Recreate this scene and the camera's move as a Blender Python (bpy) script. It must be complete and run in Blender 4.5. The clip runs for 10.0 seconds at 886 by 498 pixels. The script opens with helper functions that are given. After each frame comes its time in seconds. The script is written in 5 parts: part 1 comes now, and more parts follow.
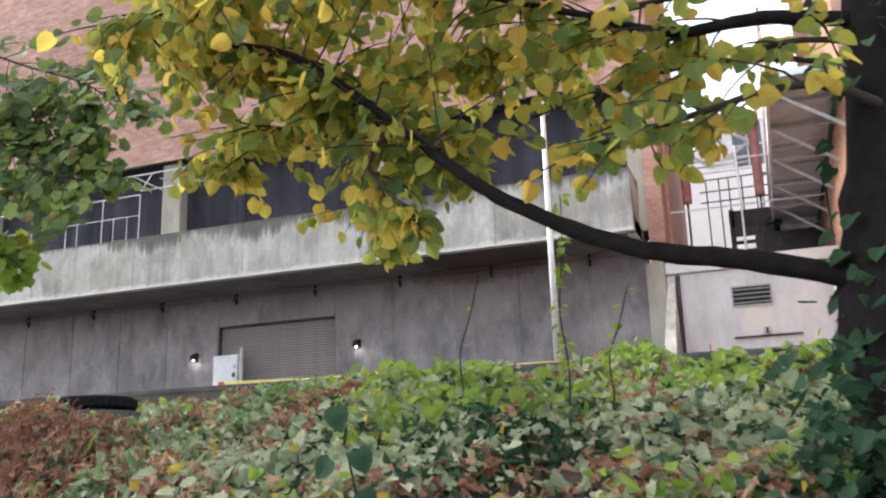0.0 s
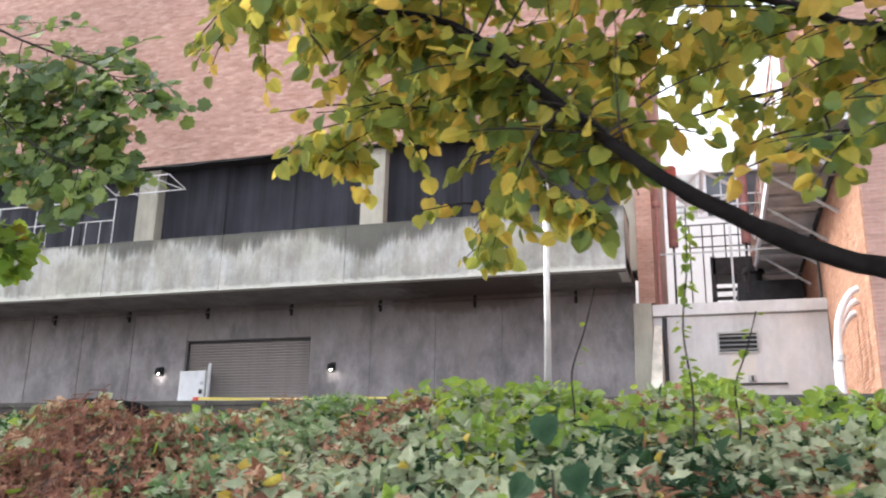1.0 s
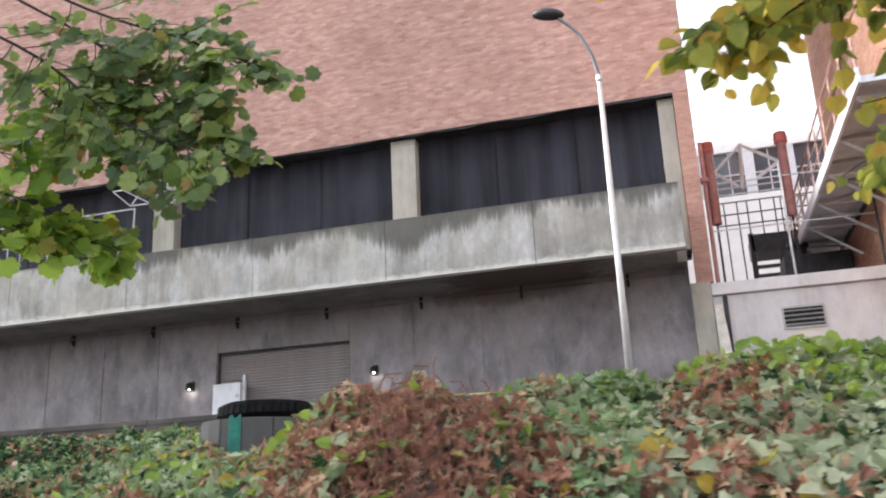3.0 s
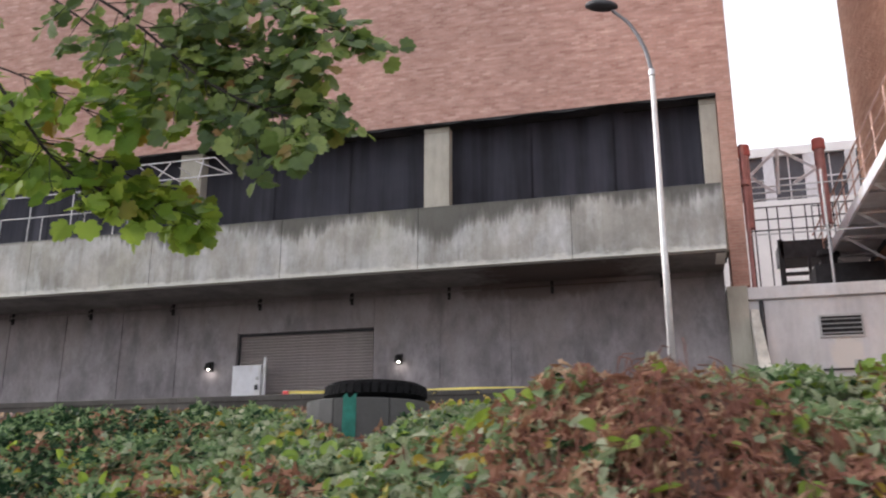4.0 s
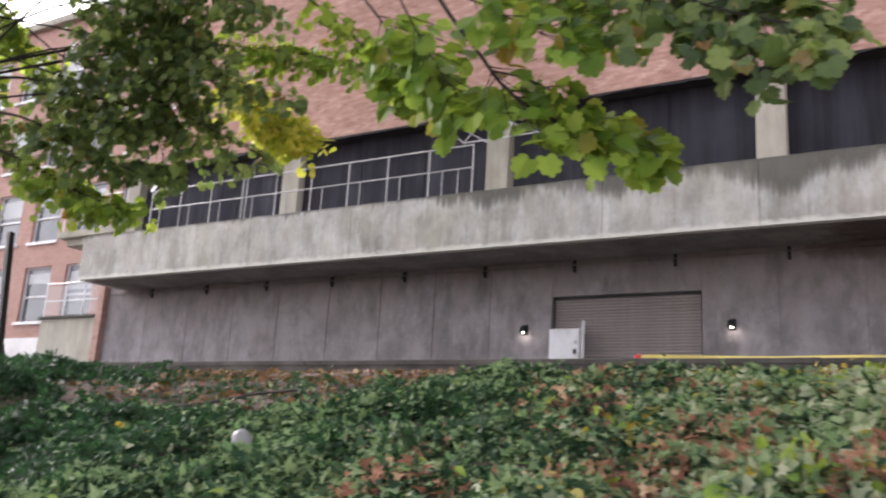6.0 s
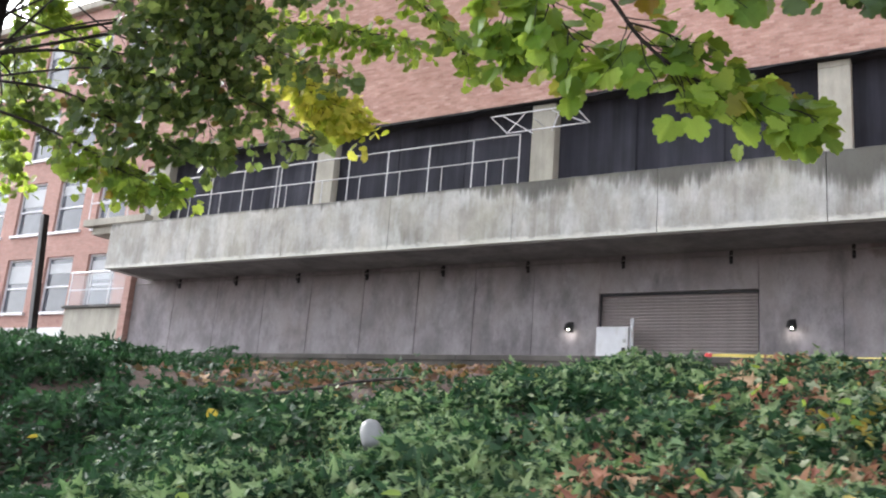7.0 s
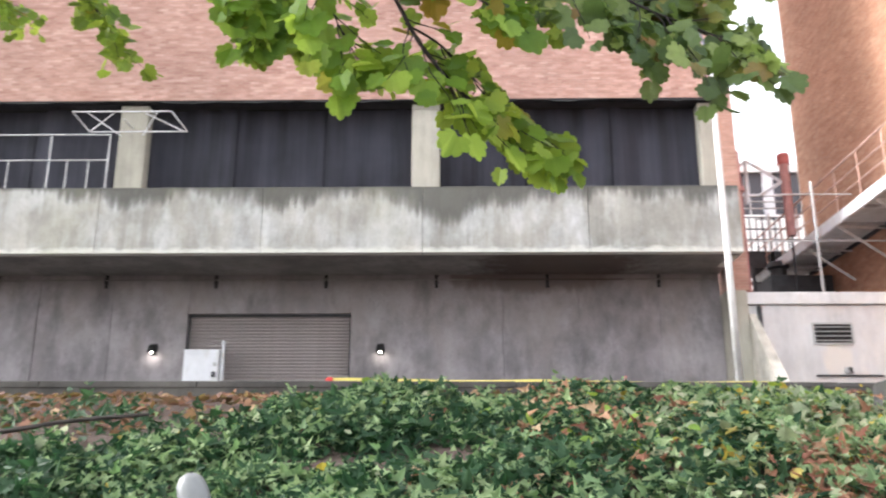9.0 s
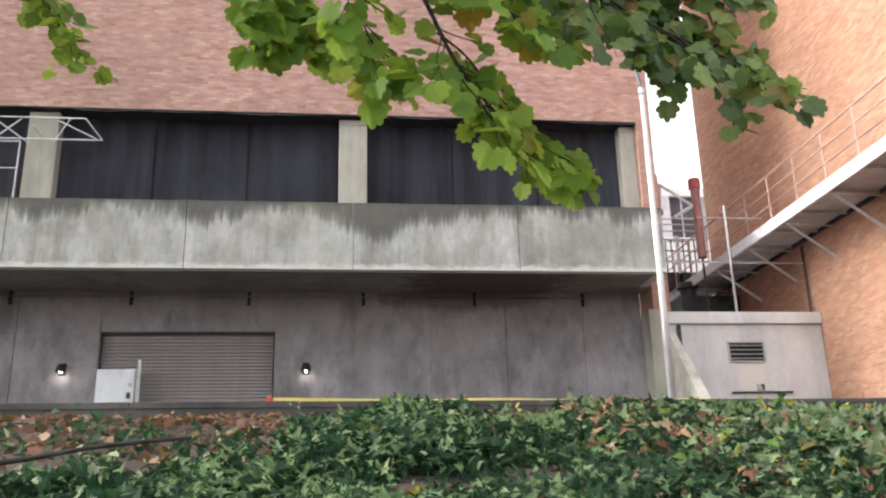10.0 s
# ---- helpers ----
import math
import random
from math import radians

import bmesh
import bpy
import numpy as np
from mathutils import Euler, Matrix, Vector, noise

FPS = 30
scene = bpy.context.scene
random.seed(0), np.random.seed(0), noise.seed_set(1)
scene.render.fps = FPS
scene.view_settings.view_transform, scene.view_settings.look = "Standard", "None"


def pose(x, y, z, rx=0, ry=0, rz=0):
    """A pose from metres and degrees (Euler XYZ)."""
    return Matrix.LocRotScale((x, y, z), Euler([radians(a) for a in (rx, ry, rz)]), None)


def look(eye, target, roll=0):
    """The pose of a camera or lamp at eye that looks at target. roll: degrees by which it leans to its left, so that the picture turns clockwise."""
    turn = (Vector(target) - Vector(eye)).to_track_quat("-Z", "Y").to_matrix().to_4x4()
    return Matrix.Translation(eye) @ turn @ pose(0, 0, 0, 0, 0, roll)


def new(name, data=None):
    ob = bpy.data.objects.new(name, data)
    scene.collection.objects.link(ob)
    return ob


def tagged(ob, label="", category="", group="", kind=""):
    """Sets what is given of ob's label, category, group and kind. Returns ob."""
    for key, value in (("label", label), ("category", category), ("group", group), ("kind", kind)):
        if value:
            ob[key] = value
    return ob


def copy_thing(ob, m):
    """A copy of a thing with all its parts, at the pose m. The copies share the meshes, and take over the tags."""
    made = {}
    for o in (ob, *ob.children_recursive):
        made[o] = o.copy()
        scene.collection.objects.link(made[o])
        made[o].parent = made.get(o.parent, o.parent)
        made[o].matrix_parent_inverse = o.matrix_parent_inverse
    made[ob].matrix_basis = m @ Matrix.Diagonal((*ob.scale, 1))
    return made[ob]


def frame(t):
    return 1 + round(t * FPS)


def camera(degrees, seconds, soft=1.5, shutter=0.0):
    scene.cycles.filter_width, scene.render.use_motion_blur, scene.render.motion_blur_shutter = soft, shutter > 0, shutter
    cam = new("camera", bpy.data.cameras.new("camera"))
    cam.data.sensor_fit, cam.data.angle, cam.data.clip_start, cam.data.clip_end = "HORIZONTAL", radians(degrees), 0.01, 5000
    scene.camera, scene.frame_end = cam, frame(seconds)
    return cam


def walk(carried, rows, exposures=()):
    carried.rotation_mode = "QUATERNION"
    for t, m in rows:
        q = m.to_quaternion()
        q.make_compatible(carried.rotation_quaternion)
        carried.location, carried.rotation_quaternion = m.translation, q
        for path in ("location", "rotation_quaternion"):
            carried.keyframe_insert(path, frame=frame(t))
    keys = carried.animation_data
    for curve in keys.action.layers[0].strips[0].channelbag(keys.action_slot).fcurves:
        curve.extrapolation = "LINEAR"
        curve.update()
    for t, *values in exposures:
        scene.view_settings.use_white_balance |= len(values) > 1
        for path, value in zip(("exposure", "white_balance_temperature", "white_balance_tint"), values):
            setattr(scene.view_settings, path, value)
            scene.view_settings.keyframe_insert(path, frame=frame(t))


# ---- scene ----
cam = camera(53.4, 10.0, 2.1, 0.28)
PATH = [
    (0, (-0.101, 0.286, 1.856), (-0.775, 2.105, 2.343), -1.8),
    (0.5, (-0.517, 0.357, 1.846), (-1.128, 2.176, 2.407), -0.5),
    (1, (-0.96, 0.423, 1.824), (-1.53, 2.257, 2.382), 1.3),
    (1.5, (-1.383, 0.476, 1.846), (-1.913, 2.333, 2.364), 0.8),
    (2, (-1.822, 0.593, 1.848), (-2.414, 2.427, 2.384), -1.3),
    (2.2, (-1.991, 0.644, 1.825), (-2.549, 2.485, 2.372), -1.2),
    (3.3, (-3.09, 0.9, 1.778), (-3.596, 2.744, 2.348), -2.7),
    (3.5, (-3.264, 0.923, 1.763), (-3.767, 2.774, 2.329), -1.0),
    (4, (-3.733, 0.912, 1.799), (-4.232, 2.767, 2.354), 0.1),
    (4.5, (-4.247, 0.929, 1.806), (-4.991, 2.727, 2.265), 1.6),
    (5, (-4.757, 0.943, 1.804), (-5.557, 2.715, 2.277), 3.2),
    (5.5, (-5.28, 1.08, 1.78), (-6.18, 2.804, 2.248), 1.3),
    (6, (-5.802, 1.172, 1.772), (-6.808, 2.835, 2.244), 3.5),
    (6.2, (-6.032, 1.211, 1.761), (-7.082, 2.853, 2.209), 5.7),
    (7.3, (-7.135, 1.507, 1.707), (-8.13, 3.173, 2.192), 3.6),
    (7.5, (-7.297, 1.517, 1.759), (-8.23, 3.226, 2.215), 3.1),
    (8, (-7.695, 1.595, 1.74), (-8.408, 3.391, 2.255), 1.8),
    (8.5, (-8.084, 1.651, 1.738), (-8.54, 3.523, 2.275), 2.2),
    (9, (-8.475, 1.693, 1.773), (-8.508, 3.611, 2.336), 0.1),
    (9.5, (-8.915, 1.818, 1.793), (-8.795, 3.73, 2.368), -2.5),
    (10, (-9.353, 1.871, 1.795), (-9.133, 3.766, 2.397), -1.4),
]
EXPOSURES = [(0, 2.14, 6150, 10), (0.5, 2.32, 6150, 10), (1, 2.34, 6200, 10), (1.5, 2.31, 6150, 10), (2, 2.26, 6130, 10), (3.5, 1.9, 6250, 12), (4, 1.65, 6350, 14), (4.5, 1.56, 6500, 20), (5, 1.8, 6500, 20), (5.5, 1.93, 6500, 20), (6, 1.93, 6450, 17), (7.5, 2.41, 6130, 10), (8, 2.59, 6330, 10), (8.5, 2.72, 6330, 10), (9, 2.58, 6330, 10), (9.5, 2.25, 6400, 10), (10, 2.07, 6420, 9)]
walk(cam, [(t, look(eye, target, roll)) for t, eye, target, roll in PATH], EXPOSURES)

# ---- world, sun, exposure ----
SUN_ELEV, SUN_AZ = 36.0, 272.0
world = bpy.data.worlds.new("overcast_sky")
scene.world = world
world.use_nodes = True
wn, wl = world.node_tree.nodes, world.node_tree.links
wn.clear()
sky = wn.new("ShaderNodeTexSky")
sky.sky_type = "NISHITA"
sky.sun_disc = False
sky.sun_elevation = radians(SUN_ELEV)
sky.sun_rotation = radians(SUN_AZ)
sky.air_density, sky.dust_density, sky.ozone_density = 1.0, 3.0, 1.0
hue = wn.new("ShaderNodeHueSaturation")
hue.inputs["Saturation"].default_value = 0.14
bg = wn.new("ShaderNodeBackground")
bg.inputs["Strength"].default_value = 0.15
wo = wn.new("ShaderNodeOutputWorld")
wl.new(sky.outputs[0], hue.inputs["Color"])
wl.new(hue.outputs[0], bg.inputs["Color"])
wl.new(bg.outputs[0], wo.inputs["Surface"])
sun = new("sun", bpy.data.lights.new("sun", "SUN"))
sun.data.energy, sun.data.angle, sun.data.color = 0.8, radians(20), (1.0, 0.96, 0.91)
_a, _e = radians(SUN_AZ), radians(SUN_ELEV)
sun.matrix_world = look((0, 0, 60), (-math.sin(_a) * math.cos(_e), -math.cos(_a) * math.cos(_e), 60 - math.sin(_e)))


# ---- materials ----
class Mat:
    """A node material, with short calls for the nodes that it is made of."""

    def __init__(self, name, rough=0.8, metal=0.0):
        self.m = bpy.data.materials.new(name)
        self.m.use_nodes = True
        self.t = self.m.node_tree
        self.b = self.t.nodes["Principled BSDF"]
        self.b.inputs["Roughness"].default_value = rough
        self.b.inputs["Metallic"].default_value = metal
        self.co = self.n("ShaderNodeTexCoord").outputs["Object"]

    def n(self, kind):
        return self.t.nodes.new(kind)

    def put(self, socket, v):
        if hasattr(v, "is_output"):
            self.t.links.new(v, socket)
        else:
            socket.default_value = (*v, 1) if isinstance(v, tuple) and len(v) == 3 and len(socket.default_value) == 4 else v

    def noise(self, scale, detail=5, rough=0.6, stretch=(1, 1, 1), shift=0.0):
        mp = self.n("ShaderNodeMapping")
        mp.inputs["Scale"].default_value = stretch
        mp.inputs["Location"].default_value = (shift, shift * 0.7, shift * 1.3)
        self.t.links.new(self.co, mp.inputs["Vector"])
        nz = self.n("ShaderNodeTexNoise")
        nz.inputs["Scale"].default_value, nz.inputs["Detail"].default_value, nz.inputs["Roughness"].default_value = scale, detail, rough
        self.t.links.new(mp.outputs[0], nz.inputs["Vector"])
        return nz.outputs["Fac"]

    def ramp(self, fac, stops):
        r = self.n("ShaderNodeValToRGB")
        e = r.color_ramp.elements
        while len(e) < len(stops):
            e.new(0.5)
        for k, (p, c) in zip(e, stops):
            k.position, k.color = p, (*c, 1) if isinstance(c, tuple) else (c, c, c, 1)
        self.t.links.new(fac, r.inputs[0])
        return r.outputs[0]

    def mix(self, fac, a, b, kind="MIX"):
        x = self.n("ShaderNodeMix")
        x.data_type, x.blend_type = "RGBA", kind
        self.put(x.inputs[0], fac)
        self.put(x.inputs[6], a)
        self.put(x.inputs[7], b)
        return x.outputs[2]

    def math(self, op, a, b=0.5):
        x = self.n("ShaderNodeMath")
        x.operation = op
        self.put(x.inputs[0], a)
        self.put(x.inputs[1], b)
        return x.outputs[0]

    def sep(self):
        s = self.n("ShaderNodeSeparateXYZ")
        self.t.links.new(self.co, s.inputs[0])
        return s.outputs

    def base(self, c):
        self.put(self.b.inputs["Base Color"], c)
        return self

    def bump(self, h, strength=0.3, dist=0.01):
        x = self.n("ShaderNodeBump")
        x.inputs["Strength"].default_value, x.inputs["Distance"].default_value = strength, dist
        self.t.links.new(h, x.inputs["Height"])
        self.t.links.new(x.outputs[0], self.b.inputs["Normal"])
        return self

    def rough(self, v):
        self.put(self.b.inputs["Roughness"], v)
        return self


def plain(name, c, rough=0.6, metal=0.0, vary=0.25, scale=6.0, bump=0.1, dirt=None):
    """Paint, metal or plastic with faint mottling and fine grain."""
    m = Mat(name, rough, metal)
    lo = tuple(x * (1 - vary) for x in c)
    hi = tuple(min(1, x * (1 + vary * 0.6)) for x in c)
    col = m.ramp(m.noise(scale), [(0.3, lo), (0.7, hi)])
    if dirt:
        col = m.mix(m.ramp(m.noise(scale * 0.4, 6, 0.7, (1, 1, 0.35), 7), [(0.5, 0.0), (0.72, 0.8)]), col, dirt)
    m.base(col).bump(m.noise(scale * 14, 3), bump, 0.004)
    return m.m


def concrete(name, light, dark, streak=0.6, mould=None, bloom=None, top=0.0, blots=0.0, stain=None, shade_and_weep=None):
    """Cast concrete: cloudy, with run-off streaks, pores and, along a parapet's rim, lobes of mould with drips below."""
    m = Mat(name, 0.9)
    col = m.ramp(m.noise(0.9, 6, 0.62), [(0.3, dark), (0.68, light)])
    col = m.mix(0.12 + 0.3 * streak, col, m.ramp(m.noise(5.5, 6, 0.7, (1, 1, 0.5)), [(0.3, dark), (0.7, light)]))
    tone = m.ramp(m.n("ShaderNodeObjectInfo").outputs["Random"], [(0.0, 0.80), (1.0, 1.0)])
    col = m.mix(0.7, col, tone, "MULTIPLY")
    run = m.ramp(m.noise(1.5, 5, 0.65, (1, 1, 0.12), 3), [(0.42, 1.0), (0.66, 0.55)])
    col = m.mix(streak, col, run, "MULTIPLY")
    run2 = m.ramp(m.noise(9.0, 4, 0.6, (1, 1, 0.05), 11), [(0.5, 1.0), (0.7, 0.72)])
    col = m.mix(0.45 if mould else streak * 0.4, col, run2, "MULTIPLY")
    if bloom:
        patch = m.ramp(m.noise(2.2, 6, 0.7, (1, 1, 0.45), 21), [(0.46, 0.0), (0.70, 0.60)])
        col = m.mix(patch, col, bloom)
        salt = m.ramp(m.math("MULTIPLY", m.noise(3.4, 5, 0.7, (1, 1, 0.10), 41), m.noise(0.8, 3, 0.5, (1, 1, 1.6), 43)), [(0.24, 0.0), (0.36, 0.85)])
        col = m.mix(m.math("MULTIPLY", salt, 0.4 if streak > 0.3 else 0.12), col, tuple(min(0.8, 1.12 * c) for c in bloom))
    if blots:
        spots = m.ramp(m.noise(1.15, 7, 0.72, (1, 1, 0.7), 51), [(0.40, 0.45), (0.58, 1.0)])
        col = m.mix(blots, col, spots, "MULTIPLY")
        fine = m.ramp(m.noise(4.3, 6, 0.75, (1, 1, 0.8), 57), [(0.34, 0.62), (0.52, 1.0)])
        col = m.mix(blots * 0.35, col, fine, "MULTIPLY")
    if shade_and_weep:
        low, high, tint = shade_and_weep
        # shade put into the colour: unevenly darker with height; stain streaks after it
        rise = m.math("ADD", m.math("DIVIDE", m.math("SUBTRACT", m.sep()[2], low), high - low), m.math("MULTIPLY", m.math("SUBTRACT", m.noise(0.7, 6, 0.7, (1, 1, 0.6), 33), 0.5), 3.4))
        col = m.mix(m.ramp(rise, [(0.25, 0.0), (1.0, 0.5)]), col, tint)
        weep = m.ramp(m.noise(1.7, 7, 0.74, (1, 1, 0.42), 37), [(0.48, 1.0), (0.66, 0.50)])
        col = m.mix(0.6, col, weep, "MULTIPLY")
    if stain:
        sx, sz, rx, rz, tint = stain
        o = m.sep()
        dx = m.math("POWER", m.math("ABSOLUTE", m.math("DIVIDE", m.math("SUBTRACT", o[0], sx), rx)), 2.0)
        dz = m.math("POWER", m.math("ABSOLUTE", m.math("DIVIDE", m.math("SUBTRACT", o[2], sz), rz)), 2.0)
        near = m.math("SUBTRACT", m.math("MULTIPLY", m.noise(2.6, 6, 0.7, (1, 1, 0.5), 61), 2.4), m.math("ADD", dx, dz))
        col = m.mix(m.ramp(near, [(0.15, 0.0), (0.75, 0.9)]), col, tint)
    if mould:
        o = m.sep()
        depth = m.math("SUBTRACT", top, o[2])
        wet = 0.0
        for at, wide, most in ((-8.45, 1.35, 0.42), (-15.4, 0.6, 0.24), (-12.2, 0.9, 0.12), (-3.4, 0.7, 0.20), (-21.6, 0.8, 0.12)):
            d = m.math("DIVIDE", m.math("SUBTRACT", o[0], at), wide)
            wet = m.math("ADD", wet, m.math("MULTIPLY", m.math("MAXIMUM", m.math("SUBTRACT", 1.0, m.math("MULTIPLY", d, d)), 0.0), most))
        east = m.math("MINIMUM", m.math("MAXIMUM", m.math("DIVIDE", m.math("ADD", o[0], 18.5), 2.5), 0.0), 1.0)
        wet = m.math("ADD", wet, m.math("MULTIPLY", m.math("SUBTRACT", east, 1.0), 0.34))
        lobes = m.math("MULTIPLY", m.math("SUBTRACT", m.noise(0.8, 3, 0.55, (1, 1, 0.03), 5), 0.50), 0.9)
        fringe = m.math("MULTIPLY", m.math("SUBTRACT", m.noise(2.2, 6, 0.70, (1, 1, 0.16), 9), 0.46), 1.05)
        drips = m.math("MULTIPLY", m.math("SUBTRACT", m.noise(11, 4, 0.6, (1, 1, 0.03), 15), 0.5), 0.55)
        reach = m.math("ADD", m.math("ADD", wet, lobes), m.math("ADD", fringe, drips))
        film = m.ramp(m.math("MULTIPLY", m.math("SUBTRACT", m.math("ADD", reach, 0.27), depth), 2.6), [(0.0, 0.0), (0.4, 0.6), (0.8, 0.85)])
        col = m.mix(film, col, mould)
        tail = m.ramp(m.math("SUBTRACT", m.math("ADD", m.math("MULTIPLY", reach, 1.2), m.math("MULTIPLY", drips, 1.4)), m.math("MULTIPLY", depth, 0.75)), [(0.0, 0.0), (0.5, 0.5)])
        col = m.mix(tail, col, tuple(2.2 * c for c in mould))
        rim = m.ramp(m.math("ADD", m.math("MULTIPLY", depth, 6.0), m.noise(2.5, 4, 0.6, (1, 1, 0.1), 71)), [(0.5, 0.75), (1.25, 0.0)])
        col = m.mix(rim, col, tuple(1.4 * c for c in mould))
        foot = m.ramp(m.math("ADD", m.math("MULTIPLY", m.math("SUBTRACT", depth, 1.16), 2.6), m.math("SUBTRACT", m.noise(3.2, 6, 0.75, (1, 1, 2.0), 81), 0.62)), [(0.25, 0.0), (0.5, 0.75)])
        col = m.mix(foot, col, (0.70, 0.69, 0.64))
        lichen = m.ramp(m.noise(0.9, 4, 0.6, (1, 1, 0.4), 91), [(0.50, 0.0), (0.75, 0.25)])
        col = m.mix(lichen, col, (0.42, 0.41, 0.29))
    pores = m.noise(60, 3, 0.7)
    col = m.mix(0.35, col, m.ramp(pores, [(0.3, 0.55), (0.5, 1.0)]), "MULTIPLY")
    m.base(col).bump(pores, 0.35, 0.006)
    return m.m


def brick(name, tones, mortar, run=(0.203, 0.0677), along="x", vary=0.5):
    """Running-bond brickwork with uneven bricks, weathered in soft clouds."""
    m = Mat(name, 0.92)
    s = m.sep()
    cx = m.n("ShaderNodeCombineXYZ")
    m.put(cx.inputs[0], s[0 if along == "x" else 1])
    m.put(cx.inputs[1], s[2])
    bt = m.n("ShaderNodeTexBrick")
    m.t.links.new(cx.outputs[0], bt.inputs["Vector"])
    bt.inputs["Scale"].default_value = 1.0
    bt.inputs["Brick Width"].default_value, bt.inputs["Row Height"].default_value = run
    bt.inputs["Mortar Size"].default_value = 0.008
    bt.inputs["Mortar Smooth"].default_value = 0.4
    bt.inputs["Bias"].default_value = -0.05
    m.put(bt.inputs["Color1"], tones[0])
    m.put(bt.inputs["Color2"], tones[1])
    m.put(bt.inputs["Mortar"], mortar)
    blot = m.ramp(m.noise(3.0, 6, 0.75, (1, 1, 2.4), 2), [(0.3, tones[2]), (0.7, tones[3])])
    col = m.mix(vary, bt.outputs["Color"], blot)
    cloud = m.ramp(m.noise(0.35, 4, 0.6, (1, 1, 1), 17), [(0.35, 0.82), (0.65, 1.0)])
    col = m.mix(0.8, col, cloud, "MULTIPLY")
    rows = m.ramp(m.noise(1.0, 5, 0.8, (2.2, 2.2, 13), 31), [(0.36, 0.66), (0.55, 1.0)])
    col = m.mix(0.65, col, rows, "MULTIPLY")
    m.base(col)
    h = m.math("ADD", m.math("MULTIPLY", bt.outputs["Fac"], -0.8), m.math("MULTIPLY", m.noise(40, 3), 0.5))
    m.bump(h, 0.5, 0.008)
    return m.m


def brick_piece(name, tones):
    """One fired brick: its own tone, kiln marks, rain-washed clouds across the wall."""
    m = Mat(name, 0.92)
    rnd = m.math("FRACT", m.math("ADD", m.n("ShaderNodeNewGeometry").outputs["Random Per Island"], m.n("ShaderNodeObjectInfo").outputs["Random"]))
    col = m.ramp(rnd, [(0.0, tones[0]), (0.3, tones[1]), (0.75, tones[2]), (1.0, tones[3])])
    col = m.mix(0.55, col, m.ramp(m.noise(1.0, 6, 0.75, (1.6, 1.6, 7.0), 2), [(0.32, tones[0]), (0.70, tones[3])]))
    col = m.mix(0.8, col, m.ramp(m.noise(0.35, 4, 0.6, (1, 1, 1), 17), [(0.35, 0.80), (0.65, 1.0)]), "MULTIPLY")
    col = m.mix(0.4, col, m.ramp(m.noise(30, 4, 0.7), [(0.3, 0.6), (0.6, 1.0)]), "MULTIPLY")
    return m.base(col).bump(m.noise(45, 4, 0.7), 0.5, 0.006).m


def leaf(name, stops, clear=0.45, gloss=0.42, glow=(0.5, 0.55, 0.06), shine=0.28, drift=0.0, rate=1.6):
    """A leaf: each one its own tone, lit through from behind, with faint blotches; drift: how much of the tone goes by patches."""
    m = Mat(name, gloss)
    m.b.inputs["Specular IOR Level"].default_value = shine
    rnd = m.math("FRACT", m.math("ADD", m.n("ShaderNodeNewGeometry").outputs["Random Per Island"], m.n("ShaderNodeObjectInfo").outputs["Random"]))
    if drift:
        field = m.ramp(m.noise(rate, 5, 0.65, (1, 1, 1), 13), [(0.30, 0.0), (0.70, 1.0)])
        rnd = m.math("ADD", m.math("MULTIPLY", rnd, 1 - drift), m.math("MULTIPLY", field, drift))
    col = m.ramp(rnd, stops)
    col = m.mix(0.5, col, m.ramp(m.noise(22, 3, 0.6), [(0.35, 0.6), (0.65, 1.0)]), "MULTIPLY")
    m.base(col)
    tr = m.n("ShaderNodeBsdfTranslucent")
    m.put(tr.inputs["Color"], m.mix(0.4, col, glow))
    mx = m.n("ShaderNodeMixShader")
    mx.inputs[0].default_value = clear
    m.t.links.new(m.b.outputs[0], mx.inputs[1])
    m.t.links.new(tr.outputs[0], mx.inputs[2])
    m.t.links.new(mx.outputs[0], m.t.nodes["Material Output"].inputs["Surface"])
    return m.m


FASCIA = concrete("fascia_concrete", (0.53, 0.505, 0.46), (0.31, 0.297, 0.268), 0.40, (0.066, 0.064, 0.056), (0.62, 0.63, 0.64), 8.24, 0.35)
# the overhang's shade is put into this darker concrete, most towards the top
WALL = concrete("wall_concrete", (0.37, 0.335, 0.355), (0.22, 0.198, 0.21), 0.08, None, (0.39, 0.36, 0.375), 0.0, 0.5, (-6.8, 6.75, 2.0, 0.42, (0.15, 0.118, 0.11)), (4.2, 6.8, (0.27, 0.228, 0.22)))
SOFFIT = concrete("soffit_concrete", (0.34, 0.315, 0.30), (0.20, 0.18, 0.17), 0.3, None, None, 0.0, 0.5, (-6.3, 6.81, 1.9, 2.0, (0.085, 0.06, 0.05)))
COLUMN = concrete("column_concrete", (0.52, 0.49, 0.42), (0.34, 0.32, 0.27), 0.6)
SHED = concrete("painted_concrete", (0.88, 0.87, 0.89), (0.72, 0.71, 0.72), 0.4, None, (0.78, 0.74, 0.70), 0.0, 0.26, (-0.35, 4.85, 0.35, 0.45, (0.76, 0.71, 0.66)))
WING = concrete("stained_whitewash", (0.72, 0.69, 0.62), (0.46, 0.42, 0.35), 0.5, None, (0.75, 0.72, 0.66), 0.0, 0.6)
KERB = concrete("old_kerb_concrete", (0.15, 0.14, 0.13), (0.06, 0.056, 0.053), 0.4, None, None, 0.0, 0.5)
BRICK = brick("pink_brick", ((0.47, 0.255, 0.20), (0.37, 0.19, 0.15), (0.34, 0.165, 0.125), (0.64, 0.41, 0.335)), (0.46, 0.36, 0.31))
